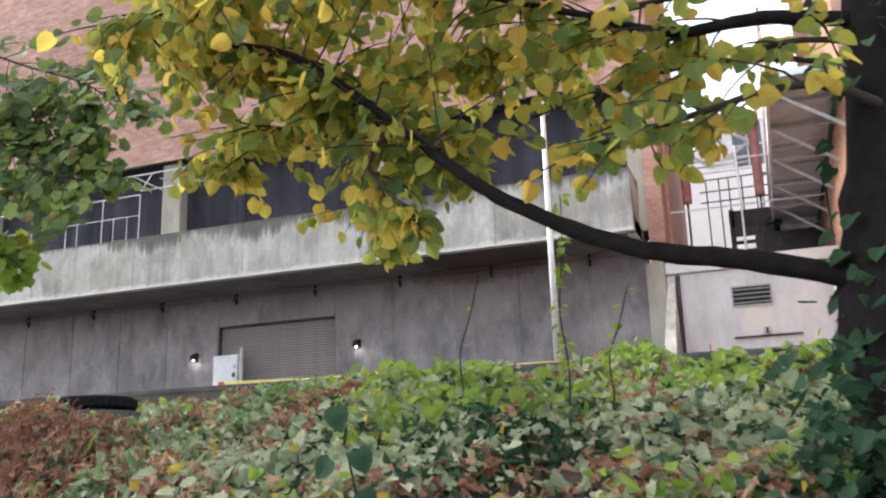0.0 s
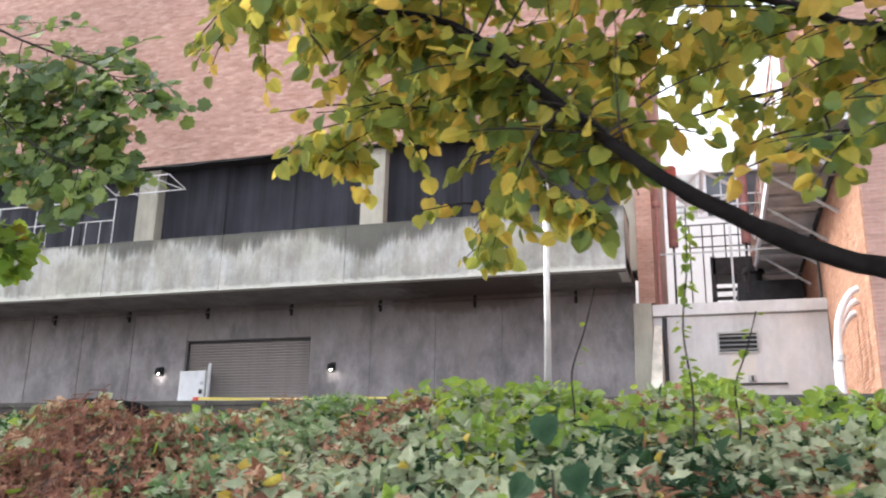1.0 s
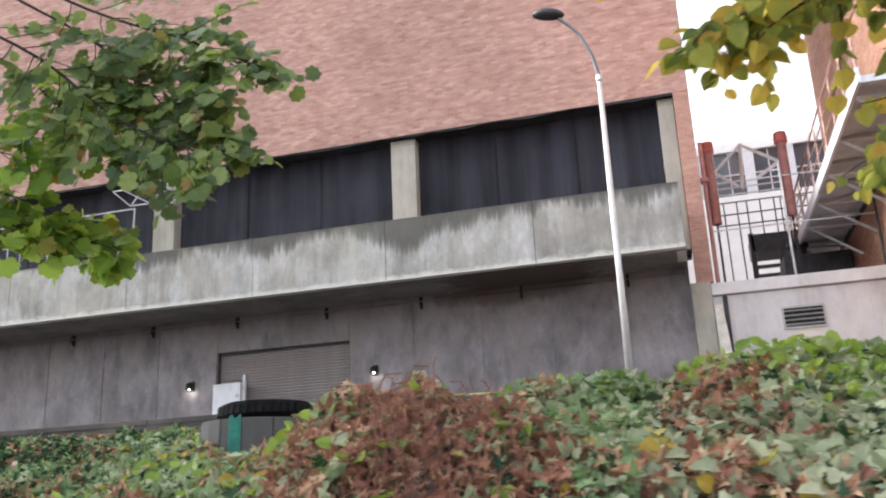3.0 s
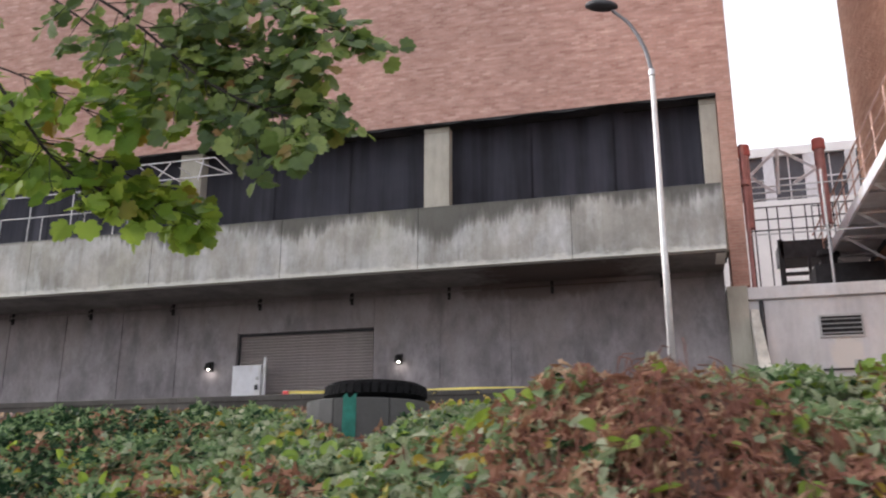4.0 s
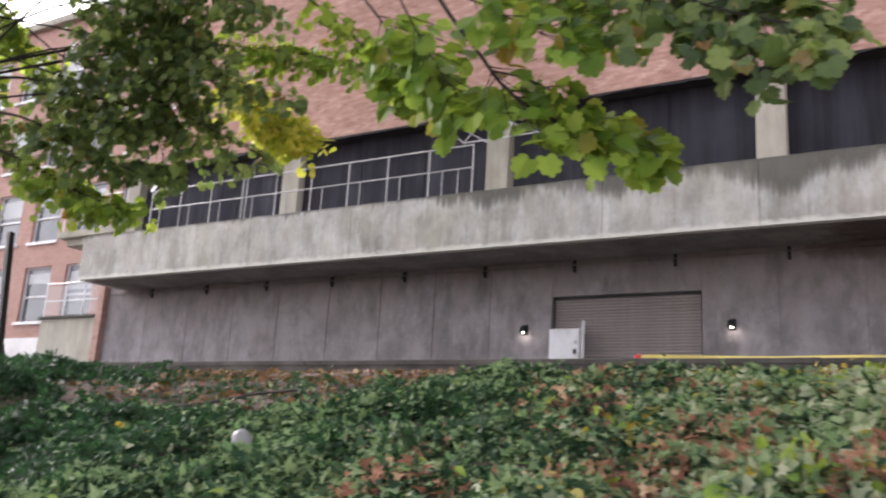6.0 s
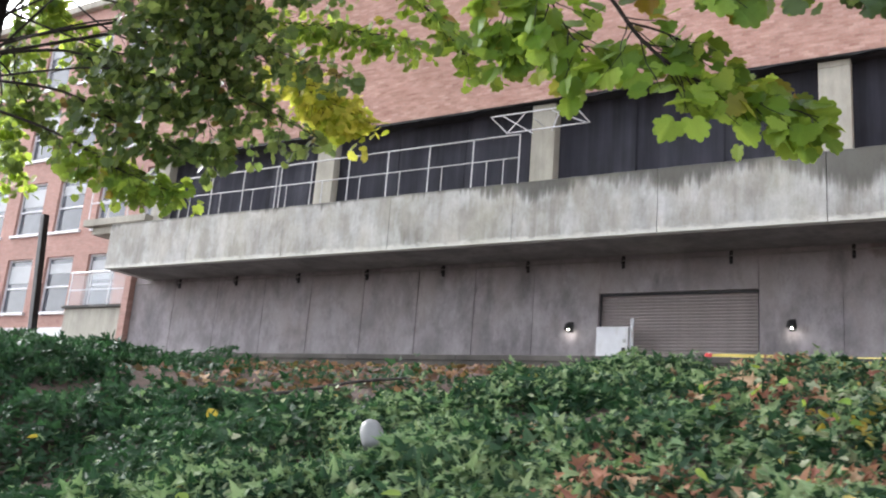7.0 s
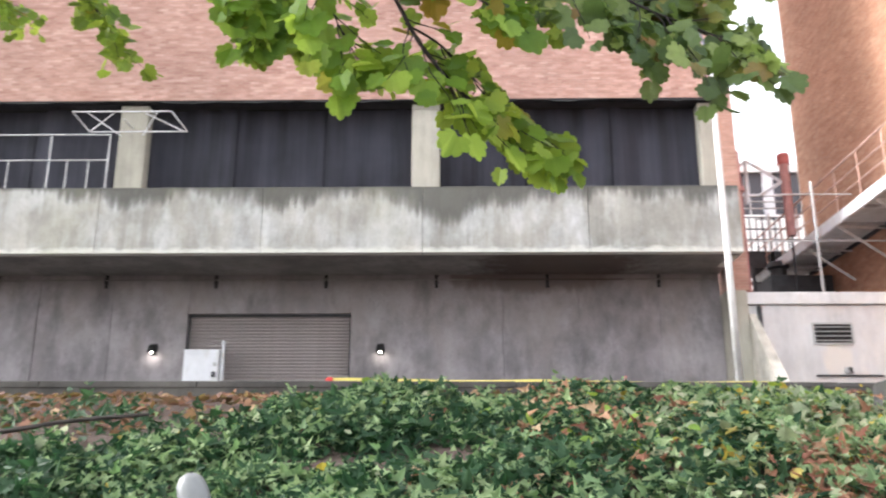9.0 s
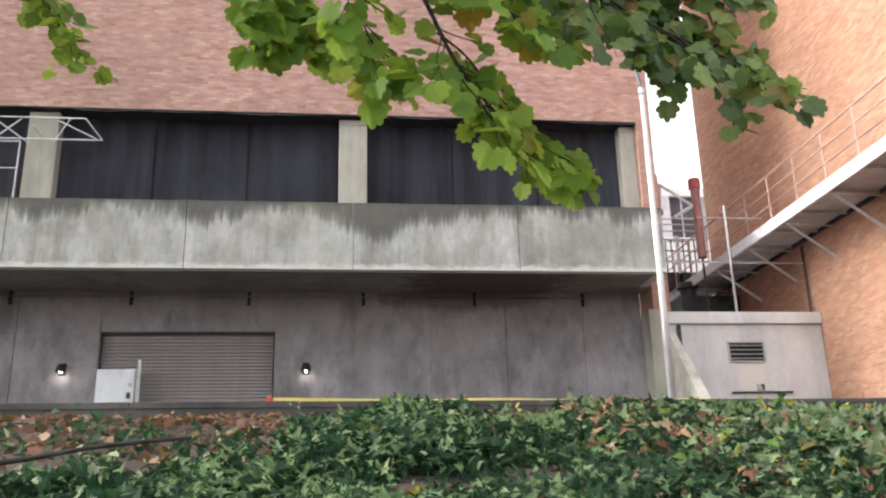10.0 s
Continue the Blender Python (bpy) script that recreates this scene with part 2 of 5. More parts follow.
PINK_PIECE = brick_piece("pink_brick_piece", ((0.35, 0.175, 0.142), (0.48, 0.262, 0.212), (0.57, 0.33, 0.27), (0.72, 0.49, 0.42)))
ORANGE_PIECE = brick_piece("orange_brick_piece", ((0.36, 0.165, 0.10), (0.45, 0.225, 0.14), (0.52, 0.275, 0.175), (0.62, 0.38, 0.26)))
MORTAR = plain("lime_mortar", (0.42, 0.32, 0.275), 0.95, 0, 0.2, 6.0, 0.3)
BRICK_SIDE = brick("orange_brick", ((0.50, 0.26, 0.165), (0.42, 0.215, 0.14), (0.40, 0.19, 0.12), (0.60, 0.36, 0.24)), (0.46, 0.34, 0.26), along="y", vary=0.4)
BRICK_RED = brick("red_brick", ((0.50, 0.28, 0.235), (0.42, 0.235, 0.20), (0.38, 0.20, 0.17), (0.58, 0.37, 0.315)), (0.46, 0.38, 0.34))


def net_mat():
    m = Mat("dark_net", 0.85)
    # upright pale streaks: the brighter ridges of the folds put into the colour
    col = m.ramp(m.noise(2.6, 5, 0.6, (1, 1, 0.05), 4), [(0.36, (0.034, 0.034, 0.046)), (0.66, (0.125, 0.126, 0.168))])
    col = m.mix(0.5, col, m.ramp(m.noise(0.8, 4, 0.6), [(0.3, (0.036, 0.036, 0.048)), (0.7, (0.078, 0.079, 0.104))]))
    return m.base(col).bump(m.noise(60, 2), 0.2, 0.004).m


SCREEN = net_mat()
DOOR_PAINT = plain("door_paint", (0.60, 0.53, 0.52), 0.55, 0.0, 0.12, 3.0)
WHITE = plain("white_paint", (0.74, 0.74, 0.78), 0.5, 0, 0.1, 4.0, 0.1, (0.45, 0.40, 0.34))
LIMEWASH = plain("limewash", (0.90, 0.90, 0.90), 0.8, 0, 0.06, 1.5, 0.1)
STEEL = plain("galvanised_steel", (0.55, 0.55, 0.56), 0.42, 0.75, 0.2, 9.0)
RAIL_PAINT = plain("rail_paint", (0.46, 0.46, 0.47), 0.5, 0.3, 0.2, 9.0)
POLE_PAINT = plain("pole_metal", (0.62, 0.61, 0.60), 0.45, 0.4, 0.15, 5.0)
BLACK = plain("black_iron", (0.022, 0.021, 0.022), 0.5, 0.5, 0.4, 12.0)
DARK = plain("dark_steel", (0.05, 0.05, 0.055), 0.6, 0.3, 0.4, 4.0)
RED_PAINT = plain("red_pipe_paint", (0.42, 0.20, 0.185), 0.6, 0, 0.3, 5.0)
PINK_RAIL = plain("rusty_pink_rail", (0.55, 0.36, 0.30), 0.6, 0.2, 0.3, 12.0)
GREY_PANEL = plain("grey_panel", (0.48, 0.48, 0.48), 0.6, 0.1, 0.2, 3.0)
RUBBER = plain("tyre_rubber", (0.009, 0.009, 0.010), 0.85, 0, 0.5, 20.0, 0.3)
BLOCK = concrete("block_concrete", (0.115, 0.112, 0.11), (0.055, 0.053, 0.05), 0.3)
STRAND = plain("withered_strand", (0.15, 0.058, 0.036), 0.85, 0, 0.5, 9.0, 0.3)
ARM = plain("dull_arm_metal", (0.17, 0.17, 0.18), 0.5, 0.3, 0.2, 6.0)
TEAL = plain("teal_paint", (0.03, 0.27, 0.21), 0.6, 0, 0.35, 20.0)
TAPE = plain("yellow_tape", (0.80, 0.68, 0.20), 0.4, 0, 0.1, 8.0)
TAPE_WHITE = plain("white_line", (0.78, 0.75, 0.68), 0.4, 0, 0.1, 8.0)
FADED_RED = plain("faded_red_paint", (0.52, 0.14, 0.12), 0.6, 0, 0.25, 6.0)
RED = plain("red_plastic", (0.55, 0.045, 0.04), 0.4, 0, 0.15, 8.0)
ASPHALT = plain("asphalt", (0.055, 0.054, 0.053), 0.9, 0, 0.35, 3.0, 0.5)
PAVING = concrete("pavement_concrete", (0.42, 0.40, 0.38), (0.30, 0.29, 0.27), 0.1)
RUBBER.node_tree.nodes["Principled BSDF"].inputs["Specular IOR Level"].default_value = 0.15
BARK = plain("dark_bark", (0.012, 0.010, 0.010), 0.95, 0, 0.5, 18.0, 0.9)
BARK.node_tree.nodes["Principled BSDF"].inputs["Specular IOR Level"].default_value = 0.12
TWIG = plain("twig_bark", (0.026, 0.020, 0.017), 0.9, 0, 0.5, 30.0, 0.5)
GLASS_DARK = plain("window_glass", (0.10, 0.11, 0.13), 0.08, 0.0, 0.2, 1.0, 0.0)
# pale colour for the white reflections in the house windows
PANE_GLARE = plain("window_glare", (0.48, 0.50, 0.52), 0.6, 0, 0.08, 2.0)
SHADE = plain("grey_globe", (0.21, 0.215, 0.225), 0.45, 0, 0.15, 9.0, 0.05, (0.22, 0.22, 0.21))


def soil_mat():
    m = Mat("leaf_strewn_soil", 0.95)
    col = m.ramp(m.noise(1.3, 6, 0.7), [(0.3, (0.036, 0.023, 0.020)), (0.7, (0.082, 0.053, 0.045))])
    col = m.mix(0.5, col, m.ramp(m.noise(14, 6, 0.75), [(0.35, (0.045, 0.030, 0.024)), (0.65, (0.12, 0.074, 0.058))]))
    return m.base(col).bump(m.noise(18, 6, 0.7), 0.8, 0.03).m


def bulb_mat():
    m = Mat("lit_bulb", 0.4)
    m.base((0.9, 0.88, 0.8))
    m.b.inputs["Emission Color"].default_value = (1.0, 0.95, 0.82, 1)
    m.b.inputs["Emission Strength"].default_value = 5.0
    return m.m


def glass_mat():
    m = Mat("clear_glass", 0.12)
    m.base((0.86, 0.88, 0.90))
    m.b.inputs["Transmission Weight"].default_value = 0.92
    m.b.inputs["IOR"].default_value = 1.05
    return m.m


SOIL, BULB, GLASS = soil_mat(), bulb_mat(), glass_mat()
# ivy is kept dark for the shaded west end of the bank
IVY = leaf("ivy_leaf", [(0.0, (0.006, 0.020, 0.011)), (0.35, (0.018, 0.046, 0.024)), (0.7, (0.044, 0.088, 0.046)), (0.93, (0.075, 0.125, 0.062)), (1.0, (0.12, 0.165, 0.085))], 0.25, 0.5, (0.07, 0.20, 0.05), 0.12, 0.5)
# paler copy of the ivy: the stronger light further east put into its colour
IVY_LIT = leaf("lit_ivy_leaf", [(0.0, (0.105, 0.180, 0.092)), (0.5, (0.215, 0.300, 0.150)), (1.0, (0.32, 0.39, 0.205))], 0.3, 0.5, (0.15, 0.32, 0.06), 0.15, 0.4)
# grey-green of its own, paled further for the better lit east side
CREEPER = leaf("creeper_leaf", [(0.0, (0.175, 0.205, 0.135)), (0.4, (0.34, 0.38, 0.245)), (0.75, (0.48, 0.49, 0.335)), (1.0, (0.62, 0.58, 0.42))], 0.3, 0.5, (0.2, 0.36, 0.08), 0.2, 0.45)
VINE = leaf("vine_leaf", [(0.0, (0.09, 0.18, 0.03)), (0.5, (0.19, 0.32, 0.055)), (1.0, (0.36, 0.46, 0.11))], 0.45, 0.42, (0.5, 0.55, 0.06), 0.28, 0.4)
DEAD = leaf("withered_leaf", [(0.0, (0.10, 0.045, 0.036)), (0.30, (0.23, 0.098, 0.072)), (0.60, (0.37, 0.19, 0.125)), (0.88, (0.54, 0.39, 0.25)), (1.0, (0.64, 0.55, 0.39))], 0.2, 0.7, (0.5, 0.30, 0.10), 0.2, 0.35, 2.2)
LITTER = leaf("fallen_leaf", [(0.0, (0.06, 0.028, 0.022)), (0.5, (0.14, 0.065, 0.048)), (0.85, (0.25, 0.115, 0.07)), (1.0, (0.42, 0.29, 0.18))], 0.1, 0.75)
YELLOW = leaf("yellow_leaf", [(0.0, (0.36, 0.23, 0.04)), (0.5, (0.52, 0.37, 0.06)), (1.0, (0.58, 0.49, 0.18))], 0.35)
REDBUD = leaf("turning_leaf", [(0.0, (0.045, 0.125, 0.055)), (0.28, (0.11, 0.22, 0.065)), (0.50, (0.28, 0.37, 0.08)), (0.68, (0.58, 0.51, 0.10)), (0.90, (0.74, 0.47, 0.10)), (1.0, (0.52, 0.28, 0.10))], 0.70, 0.42, (0.66, 0.54, 0.10), 0.28, 0.15, 2.4)
MAPLE = leaf("maple_leaf", [(0.0, (0.080, 0.180, 0.030)), (0.5, (0.205, 0.36, 0.052)), (0.95, (0.38, 0.53, 0.09)), (1.0, (0.32, 0.14, 0.03))], 0.6)
# darker copy of the maple leaf: the inner limbs' shade put into its colour
MAPLE_SHADED = leaf("shaded_maple_leaf", [(0.0, (0.048, 0.090, 0.036)), (0.5, (0.135, 0.205, 0.068)), (0.95, (0.31, 0.39, 0.11)), (1.0, (0.28, 0.13, 0.05))], 0.5, 0.4, (0.28, 0.38, 0.06), 0.36)
MAPLE_GOLD = leaf("yellowing_maple_leaf", [(0.0, (0.30, 0.40, 0.04)), (0.4, (0.60, 0.60, 0.09)), (1.0, (0.86, 0.76, 0.16))], 0.65)


# ---- building blocks ----
def finish(name, bm, material, smooth=False):
    me = bpy.data.meshes.new(name)
    bmesh.ops.recalc_face_normals(bm, faces=bm.faces)
    if smooth:
        for fc in bm.faces:
            fc.smooth = True
    bm.to_mesh(me)
    bm.free()
    me.materials.append(material)
    return me


def attach(ob, parent):
    """Makes ob, built in place, a part of parent."""
    ob.parent = parent
    if parent.parent is None:
        ob.matrix_parent_inverse = parent.matrix_basis.inverted()


def part(name, bm, material, parent=None, label="", smooth=False):
    ob = new(name, finish(name, bm, material, smooth))
    if parent is not None:
        attach(ob, parent)
    if label:
        ob["label"] = label
    return ob


def structure(name, bm, material, label, category, smooth=False):
    return tagged(part(name, bm, material, None, "", smooth), label, category, "", "structure")


def thing(name, at, label, category, group=""):
    ob = new(name)
    ob.empty_display_size = 0.2
    ob.matrix_basis = Matrix.Translation(at)
    return tagged(ob, label, category, group)


def box(bm, x0, x1, y0, y1, z0, z1, bevel=0.0):
    r = bmesh.ops.create_cube(bm, size=1.0)
    for v in r["verts"]:
        v.co = Vector(((x0 + x1) / 2 + v.co.x * (x1 - x0), (y0 + y1) / 2 + v.co.y * (y1 - y0), (z0 + z1) / 2 + v.co.z * (z1 - z0)))
    if bevel:
        es = list({e for v in r["verts"] for e in v.link_edges})
        bmesh.ops.bevel(bm, geom=es, offset=bevel, segments=2, affect="EDGES", profile=0.6)
    return bm


def boxes(*rows, bevel=0.0):
    bm = bmesh.new()
    for r in rows:
        box(bm, *r, bevel=bevel)
    return bm


def smooth_line(pts, k):
    """A Catmull-Rom line through pts, k steps a span."""
    p = [Vector(q) for q in pts]
    p = [p[0] * 2 - p[1], *p, p[-1] * 2 - p[-2]]
    out = []
    for i in range(1, len(p) - 2):
        for j in range(k):
            t = j / k
            a, b, c, d = p[i - 1], p[i], p[i + 1], p[i + 2]
            out.append(0.5 * (2 * b + (c - a) * t + (2 * a - 5 * b + 4 * c - d) * t * t + (3 * b - a - 3 * c + d) * t ** 3))
    return out + [p[-2]]


def tube(bm, pts, r0, r1=None, sides=8, wobble=0.0):
    """A tapering tube along pts, closed at its ends."""
    r1 = r0 if r1 is None else r1
    pts = [Vector(q) for q in pts]
    rings, up = [], Vector((0.13, 0.31, 0.94))
    for i, q in enumerate(pts):
        d = (pts[min(i + 1, len(pts) - 1)] - pts[max(i - 1, 0)]).normalized()
        u = d.cross(up if abs(d.dot(up)) < 0.95 else Vector((1, 0, 0))).normalized()
        w = d.cross(u)
        r = r0 + (r1 - r0) * i / max(1, len(pts) - 1)
        ring = []
        for k in range(sides):
            a = 2 * math.pi * k / sides
            rr = r * (1 + wobble * random.uniform(-1, 1))
            ring.append(bm.verts.new(q + u * (math.cos(a) * rr) + w * (math.sin(a) * rr)))
        rings.append(ring)
    for a, b in zip(rings, rings[1:]):
        for k in range(sides):
            bm.faces.new((a[k], a[(k + 1) % sides], b[(k + 1) % sides], b[k]))
    bm.faces.new(rings[0])
    bm.faces.new(list(reversed(rings[-1])))
    return bm


def bar(a, b, r, sides=8):
    return tube(bmesh.new(), (a, b), r, None, sides)


def lathe(profile, sides=24, centre=(0, 0, 0)):
    """A solid turned round z from (radius, height) pairs."""
    bm = bmesh.new()
    c = Vector(centre)
    rings = [[bm.verts.new(c + Vector((r * math.cos(2 * math.pi * k / sides), r * math.sin(2 * math.pi * k / sides), z))) for k in range(sides)] for r, z in profile]
    for a, b in zip(rings, rings[1:]):
        for k in range(sides):
            bm.faces.new((a[k], a[(k + 1) % sides], b[(k + 1) % sides], b[k]))
    bm.faces.new(rings[0])
    bm.faces.new(list(reversed(rings[-1])))
    return bm


# outlines of one half of a leaf, from stalk to tip, in leaf lengths
IVY_HALF = ((0.0, 0.0), (0.28, -0.09), (0.48, 0.13), (0.37, 0.34), (0.33, 0.58), (0.15, 0.78), (0.0, 0.92))
CUT_HALF = ((0.0, 0.0), (0.14, -0.05), (0.44, -0.20), (0.26, 0.06), (0.58, 0.26), (0.24, 0.30), (0.17, 0.62), (0.0, 1.0))
LOBE_HALF = ((0.0, 0.0), (0.16, -0.10), (0.40, -0.10), (0.34, 0.08), (0.54, 0.26), (0.36, 0.40), (0.26, 0.66), (0.0, 0.92))
ROUND_HALF = ((0.0, 0.0), (0.22, -0.07), (0.44, 0.10), (0.50, 0.36), (0.40, 0.66), (0.17, 0.88), (0.0, 1.0))
MAPLE_HALF = ((0.0, 0.0), (0.19, -0.13), (0.41, -0.09), (0.54, 0.06), (0.47, 0.16), (0.65, 0.31), (0.64, 0.49), (0.48, 0.53), (0.49, 0.70), (0.34, 0.83), (0.20, 0.78), (0.13, 0.92), (0.0, 0.98))


def leaf_points(half, fold=0.22, droop=0.25):
    """The points and faces of one leaf, folded along its midrib and drooping to its tip."""
    n = len(half)
    pts = [(0.0, y, -droop * y * y) for x, y in (half[0], half[-1])]
    right = [(x, y, fold * x - droop * y * y) for x, y in half[1:-1]]
    left = [(-x, y, fold * x - droop * y * y) for x, y in half[1:-1]]
    v = np.array(pts + right + left)
    a = list(range(2, n))
    b = list(range(n, 2 * n - 2))
    return v, [[0, *a, 1], [1, *reversed(b), 0]]


def scatter(name, half, places, ways, sizes, material, parent=None, label="", fold=0.22, droop=0.25, lean=(0, -0.5, 1.0), spread=0.5):
    """One mesh of many leaves: at places, each with its tip towards its way and a random roll."""
    v, faces = leaf_points(half, fold, droop)
    P, D, S = np.asarray(places, float), np.asarray(ways, float), np.asarray(sizes, float)
    n = len(P)
    D = D / np.linalg.norm(D, axis=1)[:, None]
    up = np.random.normal(0, spread, (n, 3)) + lean
    X = np.cross(D, up)
    X /= np.linalg.norm(X, axis=1)[:, None] + 1e-9
    Z = np.cross(X, D)
    W = np.random.uniform(0.8, 1.2, n)
    V = P[:, None] + S[:, None, None] * (v[None, :, :1] * (X * W[:, None])[:, None] + v[None, :, 1:2] * D[:, None] + v[None, :, 2:] * Z[:, None])
    k, m = len(v), len(faces[0])
    F = (np.array(faces)[None] + (np.arange(n) * k)[:, None, None]).reshape(-1, m)
    me = bpy.data.meshes.new(name)
    me.from_pydata(V.reshape(-1, 3).tolist(), [], F.tolist())
    me.materials.append(material)
    ob = new(name, me)
    if parent is not None:
        attach(ob, parent)
    if label:
        ob["label"] = label
    return ob


# ---- the ground ----
def lerp(x, xs, ys):
    return float(np.interp(x, xs, ys))


def ground_z(x, y):
    """Pavement, steep foot of the bank, ivy slope, flatter dirt shelf, service road."""
    side = lerp(x, (-16, -13, -11.5, -10.3, -9.3, -6.8, -6.0, -5.2, -4.0, -3.0, -2.0, -1.0, 2.0), (-0.25, -0.14, -0.30, -0.18, -0.02, -0.03, 0.02, 0.11, 0.24, 0.34, 0.38, 0.37, 0.34))
    if y < 2.3:
        return 0.12
    if y >= 14.8:
        return 3.30
    fade = max(0.0, min(1.0, 1 - (y - 5.0) / 3.0))
    slope = lerp(y, (3.3, 6.5, 7.5, 14.8), (1.28, 2.20, 2.35, 3.34))
    lump = 0.08 * noise.noise((x * 0.9, y * 0.9, 0.3)) + 0.05 * noise.noise((x * 2.7, y * 2.7, 4.0))
    mound = 0.38 * math.exp(-((x + 3.82) / 0.52) ** 2 - ((y - 4.05) / 0.5) ** 2) * (1 + 0.5 * noise.noise((x * 3.1, y * 3.1, 8.0)))
    mound -= 0.17 * math.exp(-((x + 9.47) / 0.32) ** 2 - ((y - 4.92) / 0.4) ** 2)
    mound += 0.15 * math.exp(-((x + 1.2) / 0.33) ** 2 - ((y - 3.95) / 0.33) ** 2)
    mound += 0.40 * math.exp(-((x + 15.0) / 2.0) ** 2 - ((y - 6.4) / 1.3) ** 2)
    mound += 0.30 * math.exp(-((x + 12.9) / 1.9) ** 2 - ((y - 5.2) / 0.75) ** 2)
    mound += 0.10 * math.exp(-((x + 2.3) / 1.2) ** 2 - ((y - 5.6) / 0.8) ** 2)
    mound += 0.13 * math.exp(-((x + 5.85) / 0.55) ** 2 - ((y - 5.95) / 0.38) ** 2)
    mound += 0.09 * math.exp(-((x + 4.45) / 0.42) ** 2 - ((y - 4.3) / 0.5) ** 2)
    top = slope + side * fade + lump * min(1, (14.8 - y) * 2) + mound
    return top if y >= 3.3 else 0.12 + (top - 0.12) * (y - 2.3)


def ground():
    xs = [-900, -300, -120, -60, -45] + list(np.linspace(-36, 8, 133)) + [14, 30, 80, 300, 900]
    ys = [-900, -300, -80, -20, -6] + list(np.linspace(0, 15.2, 70)) + [17, 20, 26, 40, 80, 300, 900]
    bm = bmesh.new()
    g = [[bm.verts.new((x, y, ground_z(x, y))) for x in xs] for y in ys]
    for a, b in zip(g, g[1:]):
        for i in range(len(xs) - 1):
            bm.faces.new((a[i], a[i + 1], b[i + 1], b[i]))
    structure("ground", bm, SOIL, "bank of brown soil strewn with fallen leaves", "ground", True)
    structure("road", boxes((-80, 40, 15.2, 20.9, 3.2, 3.306)), ASPHALT, "dark asphalt service road behind the low kerb wall", "road")
    structure("pavement", boxes((-60, 40, -3.0, 2.2, 0.0, 0.126)), PAVING, "grey concrete pavement at the foot of the bank", "pavement")


ground()


# ---- the main building ----
W, F, C = 20.91, 19.06, 20.62
SOFFIT_Z, RIM = 6.81, 8.24
DOOR = (-14.51, -10.85, 5.92)


def lower_wall():
    back = W + 0.03
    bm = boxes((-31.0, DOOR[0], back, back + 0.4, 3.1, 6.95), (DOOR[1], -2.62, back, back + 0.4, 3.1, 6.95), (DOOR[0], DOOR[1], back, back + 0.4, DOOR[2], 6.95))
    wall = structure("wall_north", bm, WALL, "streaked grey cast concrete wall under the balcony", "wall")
    cuts = (-31.0, -29.02, -27.1, -25.15, -23.35, -21.45, -19.65, -17.9, -16.22, DOOR[0], DOOR[1], -9.18, -7.47, -5.78, -4.0, -2.62)
    for a, b in zip(cuts, cuts[1:]):
        z0 = DOOR[2] if DOOR[0] - 0.01 < (a + b) / 2 < DOOR[1] + 0.01 else 3.2
        gap = 0.011 if b < -15 else 0.006
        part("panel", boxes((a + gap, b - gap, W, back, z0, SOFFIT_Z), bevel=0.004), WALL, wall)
    part("end_wall", boxes((-31.3, -31.0, 20.7, 23.5, 3.1, 6.95)), BRICK_RED, wall, "red brick return at the wall's end")


def balcony():
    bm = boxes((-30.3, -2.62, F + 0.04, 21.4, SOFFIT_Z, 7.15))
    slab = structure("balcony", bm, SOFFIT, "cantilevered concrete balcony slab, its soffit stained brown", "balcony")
    cuts = (-30.3, -26.71, -23.02, -19.5, -16.0, -12.55, -9.2, -5.76, -2.62)
    for a, b in zip(cuts, cuts[1:]):
        part("panel", boxes((a + 0.005, b - 0.005, F, F + 0.2, SOFFIT_Z - 0.012, RIM), bevel=0.012), FASCIA, slab, "pale concrete parapet panel, mould-streaked along its rim")
    part("return_panel", boxes((-30.3, -30.1, F + 0.21, 20.9, SOFFIT_Z - 0.01, RIM), bevel=0.01), FASCIA, slab)
    part("return_panel", boxes((-2.82, -2.62, F + 0.21, 20.3, SOFFIT_Z - 0.01, RIM), bevel=0.01), FASCIA, slab)
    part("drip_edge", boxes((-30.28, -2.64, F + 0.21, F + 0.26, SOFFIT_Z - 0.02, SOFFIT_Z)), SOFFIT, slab)


